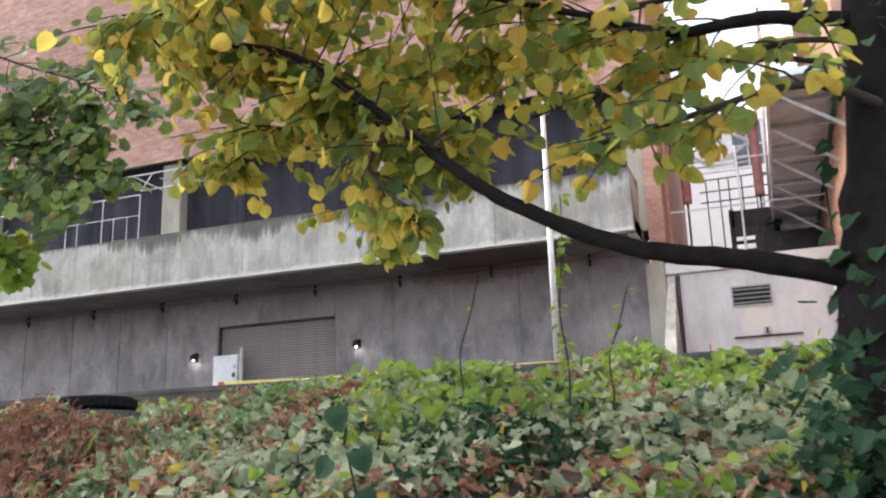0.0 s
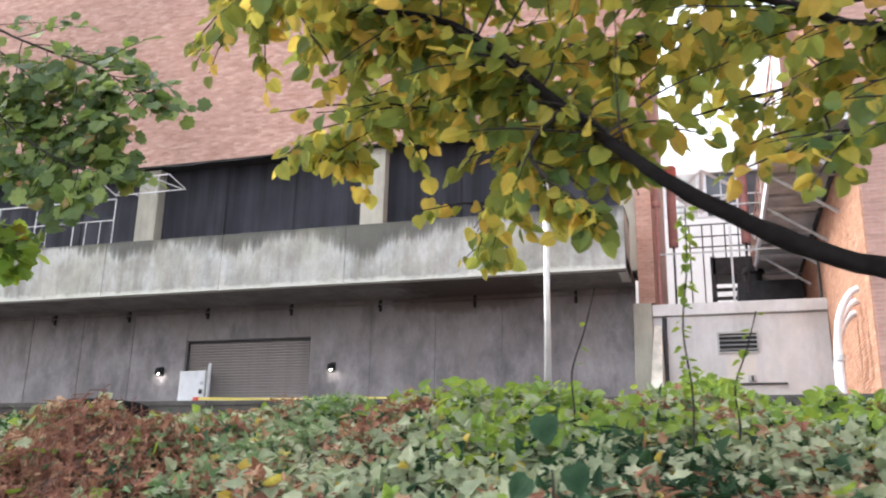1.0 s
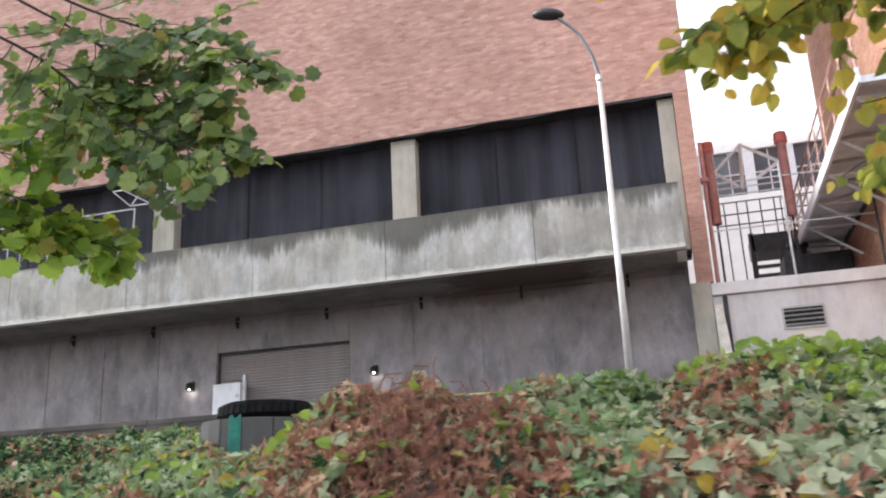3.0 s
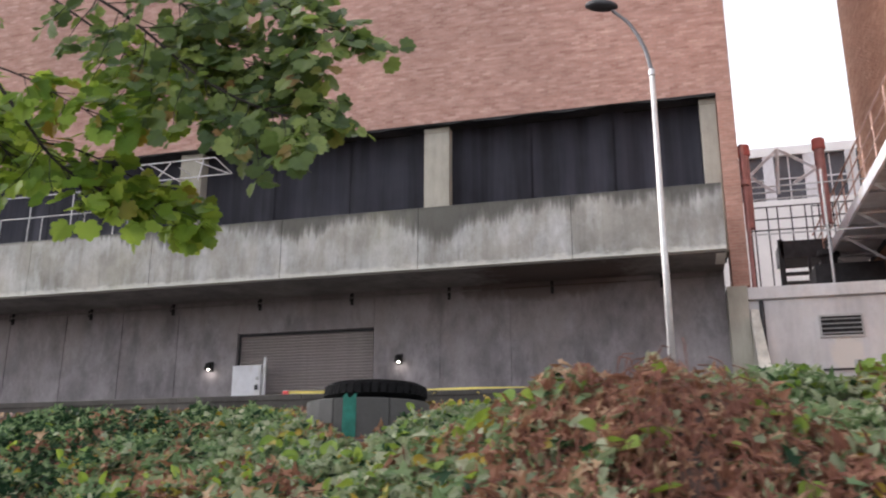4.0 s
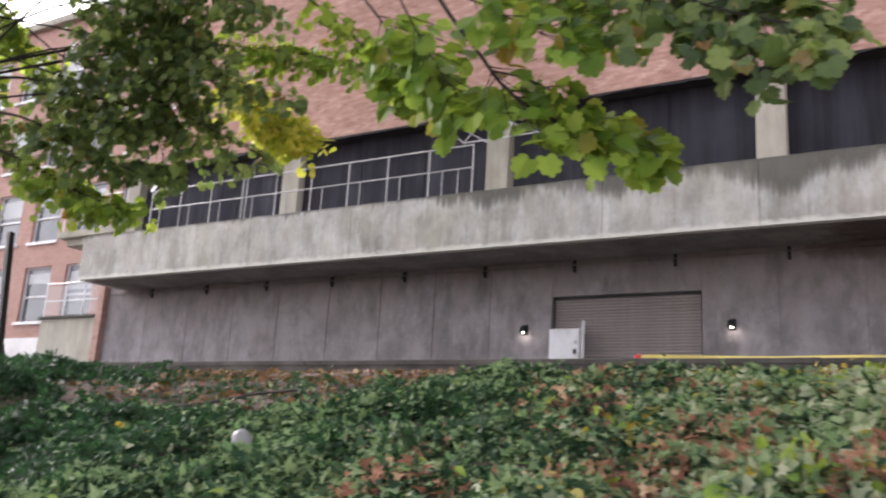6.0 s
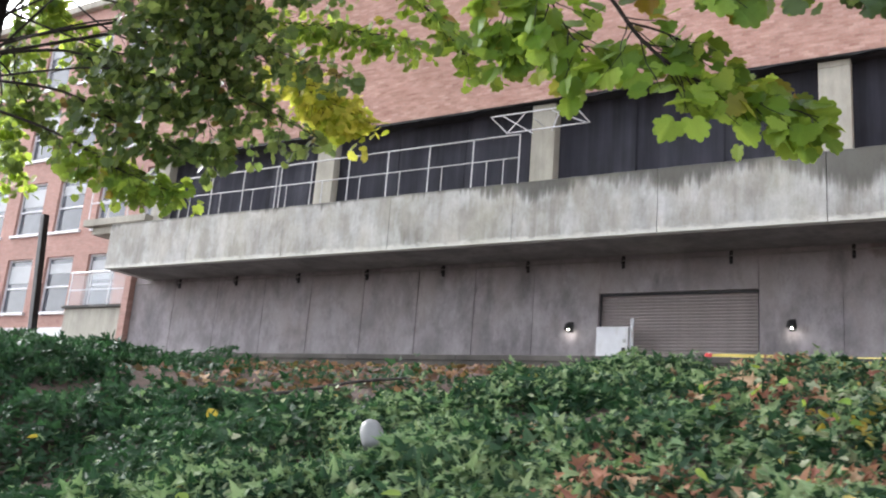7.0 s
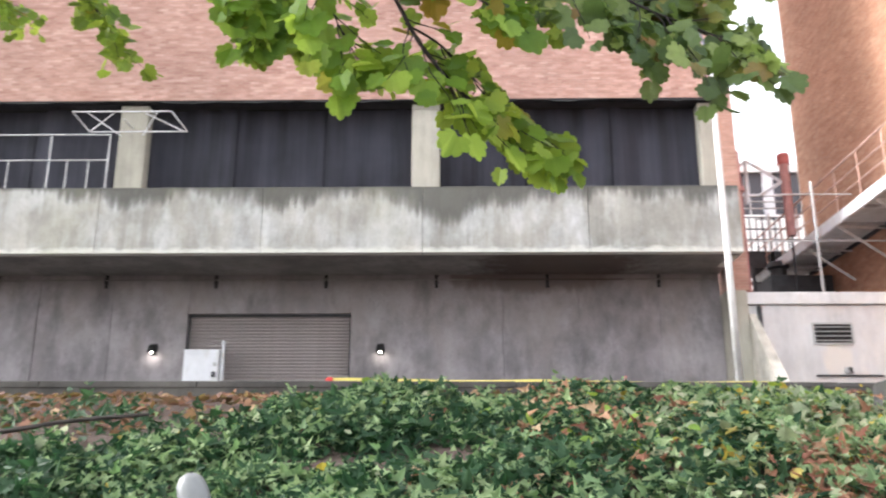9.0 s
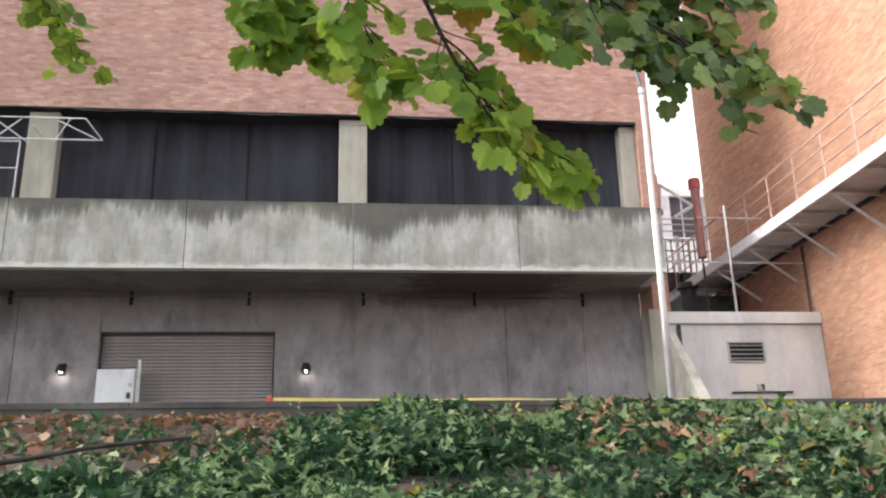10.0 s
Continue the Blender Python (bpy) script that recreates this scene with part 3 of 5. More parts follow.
def brick_skin(wall, plane, a0, a1, z0, z1, along, stretch, material):
    """Bricks in running bond, each a little proud of the mortar; those of one stretch are pieces of their own."""
    rng = np.random.default_rng(3)
    w, h, j = 0.203, 0.0677, 0.009
    V, F, singles = [], [], 0
    block = np.array([(0, 0, 0), (1, 0, 0), (1, 0, 1), (0, 0, 1), (0, 1, 0), (1, 1, 0), (1, 1, 1), (0, 1, 1)], float)
    quads = ((0, 1, 2, 3), (0, 4, 5, 1), (3, 2, 6, 7), (0, 3, 7, 4), (1, 5, 6, 2))

    def corners(a, b, z):
        q = block.copy()
        d = 0.007 + rng.uniform(-0.003, 0.003)
        p = np.empty_like(q)
        u, v = (0, 1) if along == "x" else (1, 0)
        p[:, u] = a + q[:, 0] * (b - a)
        p[:, v] = plane - d * (1 - q[:, 1]) + rng.uniform(-0.0015, 0.0015) * q[:, 0]
        p[:, 2] = z + q[:, 2] * (h - j)
        return p
    row, z = 0, z0
    while z + h < z1:
        a = a0 - (w / 2 if row % 2 else 0)
        while a < a1:
            lo, hi = max(a, a0), min(a + w - j, a1)
            if hi - lo > 0.03:
                p = corners(lo, hi, z)
                if stretch[0] < lo < stretch[1] and stretch[2] <= z < stretch[3] and singles < 300:
                    me = bpy.data.meshes.new("brick")
                    me.from_pydata(p.tolist(), [], quads)
                    me.materials.append(material)
                    new("brick", me).parent = wall
                    singles += 1
                else:
                    n = len(V)
                    V.extend(p.tolist())
                    F.extend([[n + i for i in q] for q in quads])
            a += w
        z += h
        row += 1
    me = bpy.data.meshes.new("brickwork")
    me.from_pydata(V, [], F)
    me.materials.append(material)
    ob = new("brickwork", me)
    ob.parent = wall
    tagged(ob, kind="stuff")


def upper_storey():
    bm = boxes((-30.6, -2.12, 20.45, 21.3, 10.93, 22.0), (-2.12 - 0.36, -2.12, 20.45, 21.3, 6.32, 10.93))
    wall = structure("brick_wall", bm, BRICK, "windowless pinkish brick wall above the columns", "wall")
    part("side_wall", boxes((-2.13, -2.115, 21.3, 27.0, 6.3, 22.0)), BRICK, wall)
    bm = bmesh.new()
    # ragged dark flashing under the lowest course
    rows = []
    for i in range(190):
        x = -30.55 + i * 0.1485
        low = 10.875 + 0.05 * noise.noise((x * 0.9, 0.4, 2.0)) + 0.035 * noise.noise((x * 4.0, 1.7, 5.0))
        rows.append([bm.verts.new(p) for p in ((x, 20.448, 10.929), (x, 20.45 + 0.02 * noise.noise((x * 2.0, 3.0, 0.0)), low), (x, 20.56, low + 0.015), (x, 20.60, 10.925))])
    for a, b in zip(rows, rows[1:]):
        for i in range(3):
            bm.faces.new((a[i], b[i], b[i + 1], a[i + 1]))
    part("flashing", bm, BLACK, wall, "ragged dark flashing")
    # dark sheet added for the shade on the underside of the brick wall
    part("lintel_shade", boxes((-30.55, -2.5, 20.60, 21.29, 10.905, 10.928)), DARK, wall)
    for a, b in ((-30.45, -29.85), (-23.45, -22.80), (-16.40, -15.75), (-9.53, -8.88), (-2.86, -2.49)):
        bm = boxes((a, b, C, C + 0.55, 7.15, 10.74), (a - 0.004, b + 0.004, C - 0.004, C + 0.55, 10.74, 10.884), bevel=0.02)
        tagged(part("column", bm, COLUMN), "buff concrete column between dark net screens", "column", "columns of the balcony", "structure")
    for a, b in ((-29.85, -23.45), (-22.80, -16.40), (-15.75, -9.53), (-8.88, -2.86)):
        ph = random.uniform(0, 9)
        t = thing("net_screen", ((a + b) / 2, 20.95, 7.15), "black net curtain hung in folds between columns", "screen", "net screens of the balcony")
        part("top_cord", bar((a, 20.93, 10.89), (b, 20.93, 10.89), 0.012), BLACK, t)
        w = (b - a) / 3
        for k in range(3):
            bm = bmesh.new()
            n, rows, g = 46, 5, []
            for r in range(rows):
                z = 7.15 + (10.92 - 7.15) * r / (rows - 1)
                row = []
                for i in range(n + 1):
                    x = a + w * (k + i / n)
                    d = 0.035 * math.sin(x * 5.1 + ph) + 0.03 * math.sin(x * 2.3 + ph * 2 + 0.2 * z) + 0.09 * noise.noise((x * 1.3, z * 0.25, ph))
                    row.append(bm.verts.new((x, 20.95 + d, z)))
                g.append(row)
            for p, q in zip(g, g[1:]):
                for i in range(n):
                    bm.faces.new((p[i], p[i + 1], q[i + 1], q[i]))
            bmesh.ops.solidify(bm, geom=bm.faces[:], thickness=0.008)
            part("net_width", bm, SCREEN, t, "", True)
    part("mortar_bed", boxes((-30.59, -2.13, 20.446, 20.452, 10.935, 18.02)), MORTAR, wall)
    brick_skin(wall, 20.446, -30.59, -2.14, 10.935, 18.0, "x", (-10.3, -4.1, 10.935, 11.6), PINK_PIECE)
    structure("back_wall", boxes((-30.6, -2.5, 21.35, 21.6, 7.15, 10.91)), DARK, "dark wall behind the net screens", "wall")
    bm = boxes((-2.62, -2.20, 20.40, 21.3, 3.2, 6.32), bevel=0.015)
    structure("pilaster", bm, COLUMN, "stained concrete pilaster below the brick corner", "pilaster")
    # cornice of the roof
    structure("roof", boxes((-30.8, -1.95, 20.25, 27.2, 22.0, 22.35)), COLUMN, "flat roof edge of the brick building", "roof")


def roller_door():
    d = tagged(new("door_1"), "closed mauve-grey metal roller shutter in a concrete opening", "door", "", "structure")
    a, b, top = DOOR
    z = 3.31
    me = None
    while z < top - 0.05:
        if me is None:
            bm = bmesh.new()
            prof = ((0.0, 0.0), (0.028, 0.014), (0.034, 0.038), (0.028, 0.060), (0.0, 0.074))
            rows = [[bm.verts.new((x, 21.09 - p, q)) for x in (a + 0.03, b - 0.03)] for p, q in prof]
            for p, q in zip(rows, rows[1:]):
                bm.faces.new((p[0], p[1], q[1], q[0]))
            bmesh.ops.solidify(bm, geom=bm.faces[:], thickness=0.006)
            me = finish("slat", bm, DOOR_PAINT)
        ob = new("slat", me)
        ob.matrix_basis = Matrix.Translation((0, 0, z))
        ob.parent = d
        z += 0.0745
    part("track", boxes((a, a + 0.035, 21.0, 21.12, 3.3, top), bevel=0.006), DARK, d)
    part("track", boxes((b - 0.035, b, 21.0, 21.12, 3.3, top), bevel=0.006), DARK, d)
    part("hood", boxes((a + 0.035, b - 0.035, 20.99, 21.12, top - 0.05, top), bevel=0.006), DARK, d)
    part("backing", boxes((a, b, 21.13, 21.3, 3.3, top)), DARK, d)


def white_panel():
    t = thing("utility_cabinet", (-14.0, 20.78, 3.306), "white sheet-metal cabinet with a taller post, before the shutter", "cabinet")
    part("body", boxes((-14.43, -13.66, 20.62, 20.9, 3.306, 5.07), bevel=0.012), WHITE, t)
    part("post", boxes((-13.64, -13.57, 20.68, 20.76, 3.306, 5.27), bevel=0.01), WHITE, t)
    part("latch", boxes((-13.80, -13.72, 20.585, 20.62, 4.46, 4.58), bevel=0.008), DARK, t, "dark latch")
    part("label_plate", boxes((-13.78, -13.70, 20.607, 20.62, 4.70, 4.78)), GREY_PANEL, t)


def wall_lamps():
    def lamp(x, z):
        t = thing("wall_lamp", (x, W, z), "lit black wall lamp with a hooded shade on concrete", "lamp", "lamps beside the shutter")
        part("back_plate", boxes((x - 0.07, x + 0.07, W - 0.03, W, z - 0.02, z + 0.24), bevel=0.008), BLACK, t)
        part("arm", bar((x, W - 0.02, z + 0.19), (x, W - 0.15, z + 0.19), 0.018), BLACK, t)
        bm = lathe(((0.03, 0.20), (0.085, 0.17), (0.10, 0.08), (0.105, 0.03), (0.095, 0.03), (0.085, 0.09), (0.02, 0.16)), 20, (x, W - 0.15, z))
        part("shade", bm, BLACK, t, "", True)
        bm = lathe(((0.016, 0.10), (0.024, 0.075), (0.028, 0.05), (0.022, 0.022), (0.009, 0.010)), 16, (x, W - 0.15, z))
        part("bulb", bm, BULB, t, "glowing warm white bulb", True)
        glow = new("lamp_glow", bpy.data.lights.new("lamp_glow", "POINT"))
        glow.data.energy, glow.data.color, glow.data.shadow_soft_size = 0.45, (1.0, 0.93, 0.80), 0.03
        glow.matrix_basis = Matrix.Translation((x, W - 0.15, z - 0.05))
        glow.parent = t
        glow.matrix_parent_inverse = t.matrix_basis.inverted()
    lamp(-15.19, 5.0)
    lamp(-10.17, 5.0)


def soffit_brackets():
    def bracket(x):
        t = thing("pipe_bracket", (x, W, 6.66), "small black iron bracket holding the conduit on concrete", "bracket", "brackets along the wall")
        part("strap", boxes((x - 0.035, x + 0.035, W - 0.045, W, 6.50, 6.80), bevel=0.008), BLACK, t)
        part("hook", tube(bmesh.new(), ((x, W - 0.04, 6.74), (x, W - 0.13, 6.72), (x, W - 0.14, 6.60), (x, W - 0.05, 6.57)), 0.02), BLACK, t)
        return t
    first = bracket(-3.98)
    for i in range(1, 11):
        copy_thing(first, Matrix.Translation((-3.98 - 2.485 * i, W, 6.66)))
    t = thing("conduit", (-16.0, W, 6.7), "thin grey-brown conduit strapped along the wall top", "conduit")
    part("pipe", bar((-30.9, W - 0.06, 6.68), (-2.7, W - 0.06, 6.68), 0.016), SOFFIT, t)


def balcony_rail():
    t = thing("railing", (-23, F + 0.1, RIM), "galvanised pipe railing on the concrete parapet", "railing")
    y, x0, x1, top, mid = F + 0.10, -27.4, -15.97, 9.50, 8.91
    part("top_rail", bar((x0, y, top), (x1, y, top), 0.019), RAIL_PAINT, t)
    part("mid_rail", bar((x0, y, mid), (x1, y, mid), 0.016), RAIL_PAINT, t)
    n = 9
    for i in range(n + 1):
        x = x1 - i * (x1 - x0) / n
        part("post", bar((x, y, RIM - 0.02), (x, y, top), 0.019), RAIL_PAINT, t)
        part("base_plate", boxes((x - 0.06, x + 0.06, y - 0.05, y + 0.05, RIM, RIM + 0.012)), RAIL_PAINT, t)
        if i < n:
            for dx in ((0.41, 0.87) if i == 0 else (0.87,)):
                part("short_post", bar((x - dx, y, RIM - 0.02), (x - dx, y, mid), 0.014), RAIL_PAINT, t)
    part("post", bar((-23.44, y, RIM - 0.02), (-23.44, y, top), 0.019), RAIL_PAINT, t)


def pipe_frame():
    t = thing("drying_rack", (-16.08, 20.6, 10.2), "white folding drying rack fixed round a column", "rack")
    y = 19.95
    for a, b in (((-17.25, y, 10.42), (-14.98, y, 10.42)), ((-17.0, y + 0.45, 10.12), (-14.72, y + 0.45, 10.12)),
                 ((-17.25, y, 10.42), (-17.0, y + 0.45, 10.12)), ((-14.98, y, 10.42), (-14.72, y + 0.45, 10.12)),
                 ((-16.9, y, 10.40), (-16.35, y + 0.6, 10.1)), ((-15.3, y, 10.40), (-15.8, y + 0.6, 10.1)),
                 ((-17.0, y + 0.45, 10.12), (-16.35, y + 0.1, 10.42)), ((-14.8, y + 0.45, 10.12), (-15.6, y + 0.1, 10.42))):
        part("tube", bar(a, b, 0.016), WHITE, t)
    part("bracket", bar((-16.1, 20.1, 10.3), (-16.1, 20.62, 10.3), 0.016), STEEL, t)


lower_wall()
balcony()
upper_storey()
roller_door()
white_panel()
wall_lamps()
soffit_brackets()
balcony_rail()
pipe_frame()


# ---- the passage: shed, side building, catwalk ----
def shed():
    bm = boxes((-2.19, 1.47, 20.55, 26.5, 3.1, 6.0))
    s = structure("shed", bm, SHED, "low whitewashed concrete shed with a louvred vent", "shed")
    part("coping", boxes((-2.195, 1.475, 20.47, 26.5, 6.02, 6.29), bevel=0.02), SHED, s, "weathered concrete coping")
    v = thing("wall_vent", (-0.34, 20.55, 5.2), "square-edged metal louvre vent, rusty below, in whitewashed concrete", "vent")
    part("frame", boxes((-0.83, 0.03, 20.51, 20.549, 5.58, 5.62), (-0.83, 0.03, 20.51, 20.549, 5.14, 5.18), (-0.83, -0.79, 20.51, 20.549, 5.18, 5.58), (-0.01, 0.03, 20.51, 20.549, 5.18, 5.58)), GREY_PANEL, v)
    part("backing", boxes((-0.79, -0.01, 20.54, 20.549, 5.18, 5.58)), BLACK, v)
    for k in range(4):
        z = 5.21 + k * 0.098
        bm = bmesh.new()
        q = [bm.verts.new(p) for p in ((-0.79, 20.50, z), (-0.01, 20.50, z), (-0.01, 20.54, z + 0.04), (-0.79, 20.54, z + 0.04))]
        bm.faces.new(q)
        bmesh.ops.solidify(bm, geom=bm.faces[:], thickness=0.012)
        part("slat", bm, GREY_PANEL, v)
    h = thing("hose_tap", (-0.15, 20.55, 4.6), "grey tap on a plate above a thin pipe, on whitewashed concrete", "tap")
    part("plate", boxes((-0.24, -0.08, 20.50, 20.549, 4.52, 4.66), bevel=0.008), GREY_PANEL, h)
    part("spout", tube(bmesh.new(), ((-0.16, 20.51, 4.62), (-0.16, 20.42, 4.62), (-0.16, 20.40, 4.52)), 0.025), DARK, h)
    part("pipe", bar((-0.85, 20.51, 4.47), (0.55, 20.51, 4.47), 0.022), DARK, h)
    g = thing("down_pipe", (-1.94, 20.48, 3.3), "dark drainpipe in the corner beside the wing wall", "pipe")
    part("pipe", bar((-1.94, 20.48, 3.3), (-1.94, 20.48, 5.98), 0.05), DARK, g)
    r = thing("red_pipe", (-2.05, 20.4, 6.3), "brownish red standpipe against the brick corner", "pipe")
    part("pipe", bar((-2.02, 20.75, 6.29), (-2.02, 20.75, 9.7), 0.05), RED_PAINT, r)
    part("collar", lathe(((0.10, 0.0), (0.11, 0.02), (0.11, 0.10), (0.10, 0.12)), 16, (-2.02, 20.75, 8.7)), RED_PAINT, r)


def wing_wall():
    """The raking wing wall between pilaster and shed, thickening to its foot."""
    bm = bmesh.new()
    rim = [(20.52, 5.82), (20.05, 5.28), (19.55, 4.72), (19.1, 4.18), (18.7, 3.70), (18.42, 3.25)]
    sides = []
    for k in (-1, 1):
        sides.append([bm.verts.new((-2.09 + k * (0.085 + 0.012 * i), y, z)) for i, (y, z) in enumerate(rim)] + [bm.verts.new((-2.09 + k * 0.14, 20.52, 3.25))])
    n = len(sides[0])
    for q in sides:
        bm.faces.new(q)
    for i in range(n):
        bm.faces.new((sides[0][i], sides[0][(i + 1) % n], sides[1][(i + 1) % n], sides[1][i]))
    bmesh.ops.bevel(bm, geom=bm.edges[:], offset=0.012, segments=1, affect="EDGES")
    structure("wing_wall", bm, WING, "raking whitewashed concrete wing wall, stained yellow-brown", "wall")


def side_building():
    bm = boxes((1.5, 14.0, 15.3, 26.0, 3.1, 24.0))
    s = structure("side_building", bm, BRICK_SIDE, "tall orange brick building flanking the passage", "building")
    part("mortar_bed", boxes((1.496, 1.502, 15.31, 25.99, 3.2, 17.02)), MORTAR, s)
    brick_skin(s, 1.496, 15.31, 25.98, 3.3, 17.0, "y", (16.0, 20.0, 8.6, 9.6), ORANGE_PIECE)
    part("front_facing", boxes((1.52, 14.0, 15.28, 15.298, 3.1, 24.0)), BRICK_RED, s)
    for k, (x, b) in enumerate(((1.46, 16.9), (1.42, 16.4), (1.38, 15.9))):
        c = thing("conduit_bend", (x, b, 3.3), "pale curved conduit rising from the ground onto brick", "conduit", "conduits at the brick corner")
        bm = tube(bmesh.new(), smooth_line(((x - 0.35, b, 3.2), (x - 0.36, b, 4.2 + 0.1 * k), (x - 0.30, b, 4.75 + 0.1 * k), (x - 0.12, b, 5.1 + 0.1 * k), (x + 0.03, b, 5.2 + 0.1 * k)), 6), 0.06)
        part("pipe", bm, WHITE, c, "", True)
        part("coupling", lathe(((0.08, 0), (0.085, 0.01), (0.085, 0.09), (0.08, 0.1)), 14, (x - 0.355, b, 4.2)), STEEL, c)


def catwalk():
    t = thing("catwalk", (0.9, 20, 8.05), "grey steel catwalk with pinkish railings bracketed to brick", "catwalk")
    part("channel", boxes((0.28, 0.34, 15.0, 27.5, 8.05, 8.32), bevel=0.006), WHITE, t, "pale edge channel")
    part("wall_channel", boxes((1.42, 1.49, 15.4, 25.9, 8.05, 8.25), bevel=0.006), DARK, t)
    for k in range(10):
        y = 15.05 + k * 1.24
        part("deck_panel", boxes((0.345, 1.415, y, y + 1.21, 8.12, 8.17)), GREY_PANEL, t)
        part("cross_beam", boxes((0.345, 1.415, y - 0.03, y + 0.0, 8.05, 8.17)), STEEL, t)
    for k in range(6):
        y = 15.6 + k * 1.9
        part("brace", tube(bmesh.new(), ((0.36, y, 8.04), (1.47, y, 7.25)), 0.04, None, 4), STEEL, t)
        part("brace", tube(bmesh.new(), ((0.36, y, 8.04), (1.47, y, 8.0)), 0.03, None, 4), STEEL, t)
    for z, r in ((9.36, 0.024), (9.0, 0.018), (8.66, 0.018)):
        part("rail", bar((0.31, 15.0, z), (0.31, 27.5, z), r), PINK_RAIL, t)
    for k in range(11):
        y = 15.1 + k * 1.2
        part("post", bar((0.31, y, 8.3), (0.31, y, 9.37), 0.018), PINK_RAIL, t)
    g = thing("roof_railing", (-0.3, 20.75, 6.29), "thin grey pipe railing on the shed roof", "railing")
    for x, z in ((-0.40, 8.95), (1.40, 7.95)):
        part("post", bar((x, 20.75, 6.29), (x, 20.75, z), 0.03), DARK if x > 1 else STEEL, g)
    part("rail", bar((-2.0, 20.75, 7.53), (1.40, 20.75, 7.53), 0.02), STEEL, g)
    part("rail", bar((-1.1, 20.75, 8.64), (0.5, 20.75, 8.64), 0.018), STEEL, g)


def passage_far():
    b = tagged(new("far_building"), "pale far building with a band of dark windows", "building")
    part("wall", boxes((-8, 12, 40.0, 50.0, 3.0, 14.6), (-8, 12, 40.0, 50.0, 16.7, 17.1)), LIMEWASH, b)
    for k in range(5):
        x = -0.75 + k * 1.7
        part("wall_pier", boxes((x - 0.45, x, 40.02, 40.5, 14.6, 16.7)), WHITE, b)
        w = part("window", boxes((x, x + 1.25, 40.2, 40.25, 14.6, 16.7)), GLASS_DARK, b, "dark glazed window")
        part("frame", boxes((x + 0.6, x + 0.65, 40.15, 40.2, 14.6, 16.7), (x, x + 1.25, 40.15, 40.2, 15.6, 15.66)), WHITE, w)
    for x in (-1.75, 0.05):
        r = thing("red_stack", (x, 23.3, 6.3), "faded red vent stack with a brighter cap on a thin post", "pipe", "red stacks in the passage")
        part("pipe", bar((x, 23.3, 8.43), (x, 23.3, 10.38), 0.12, 14), RED_PAINT, r)
        part("cap", lathe(((0.15, 0), (0.16, 0.02), (0.16, 0.26), (0.14, 0.29)), 16, (x, 23.3, 10.38)), FADED_RED, r)
        part("post", bar((x, 23.3, 6.28), (x, 23.3, 8.45), 0.03), DARK, r)
    p = thing("steel_stair", (-0.31, 26.4, 6.3), "dark steel stair landing with thin railings", "stairs")
    part("landing", boxes((-0.8, 1.44, 26.0, 27.2, 8.32, 8.82), bevel=0.01), DARK, p)
    part("leg", boxes((-0.85, -0.71, 26.0, 26.1, 3.3, 8.86)), DARK, p)
    part("leg", boxes((-0.11, -0.03, 26.0, 26.1, 3.3, 8.32)), DARK, p)
    part("leg", boxes((0.46, 0.55, 26.0, 26.1, 3.3, 9.95)), STEEL, p)
    for k in range(6):
        part("tread", boxes((-0.76, 0.6, 26.4 - k * 0.03, 26.7 - k * 0.03, 6.69 + k * 0.25, 6.73 + k * 0.25)), DARK, p)
    for z in (9.18, 9.5, 9.86):
        part("rail", bar((-1.57, 26.08, z), (1.46, 26.08, z), 0.02), DARK, p)
    for x in (-1.39, -1.03, -0.76, -0.4, -0.03, 0.33, 0.69, 1.05):
        part("post", bar((x, 26.08, 6.69 if x < -0.9 else 8.77), (x, 26.08, 9.86), 0.02), DARK, p)
    for x in (0.14, 0.84):
        part("gate_post", bar((x, 26.04, 8.77), (x, 26.04, 9.8), 0.018), DARK, p)
    part("gate_rail", bar((0.14, 26.04, 9.79), (0.84, 26.04, 9.79), 0.018), DARK, p)
    m = thing("roof_unit", (1.0, 26, 6.3), "dark ventilation unit on the shed roof", "machine")
    part("body", boxes((-0.2, 1.45, 24.4, 25.6, 6.285, 7.7), bevel=0.03), DARK, m)
    part("duct", boxes((-1.0, -0.21, 24.5, 25.4, 6.285, 6.9), bevel=0.03), DARK, m)
    part("cowl", lathe(((0.2, 0), (0.22, 0.3), (0.3, 0.35), (0.26, 0.5)), 14, (0.25, 25.0, 7.69)), DARK, m)
    c = thing("white_truss", (-0.9, 23.3, 9.3), "white lattice truss between the red vent stacks", "truss")
    for x0, z0, x1, z1 in ((-1.66, 9.83, -0.94, 10.5), (-0.94, 10.5, -0.06, 9.9), (-1.66, 9.83, -1.10, 9.36), (-0.62, 9.55, -0.06, 9.9), (-0.94, 10.5, -1.02, 9.3)):
        part("member", tube(bmesh.new(), ((x0, 23.3, z0), (x1, 23.3, z1)), 0.05, None, 4), WHITE, c)
    for z in (9.22, 9.4, 9.56):
        part("rail", bar((-1.75, 23.42, z), (0.05, 23.42, z), 0.02), STEEL, c)


shed()
wing_wall()
side_building()
catwalk()
passage_far()


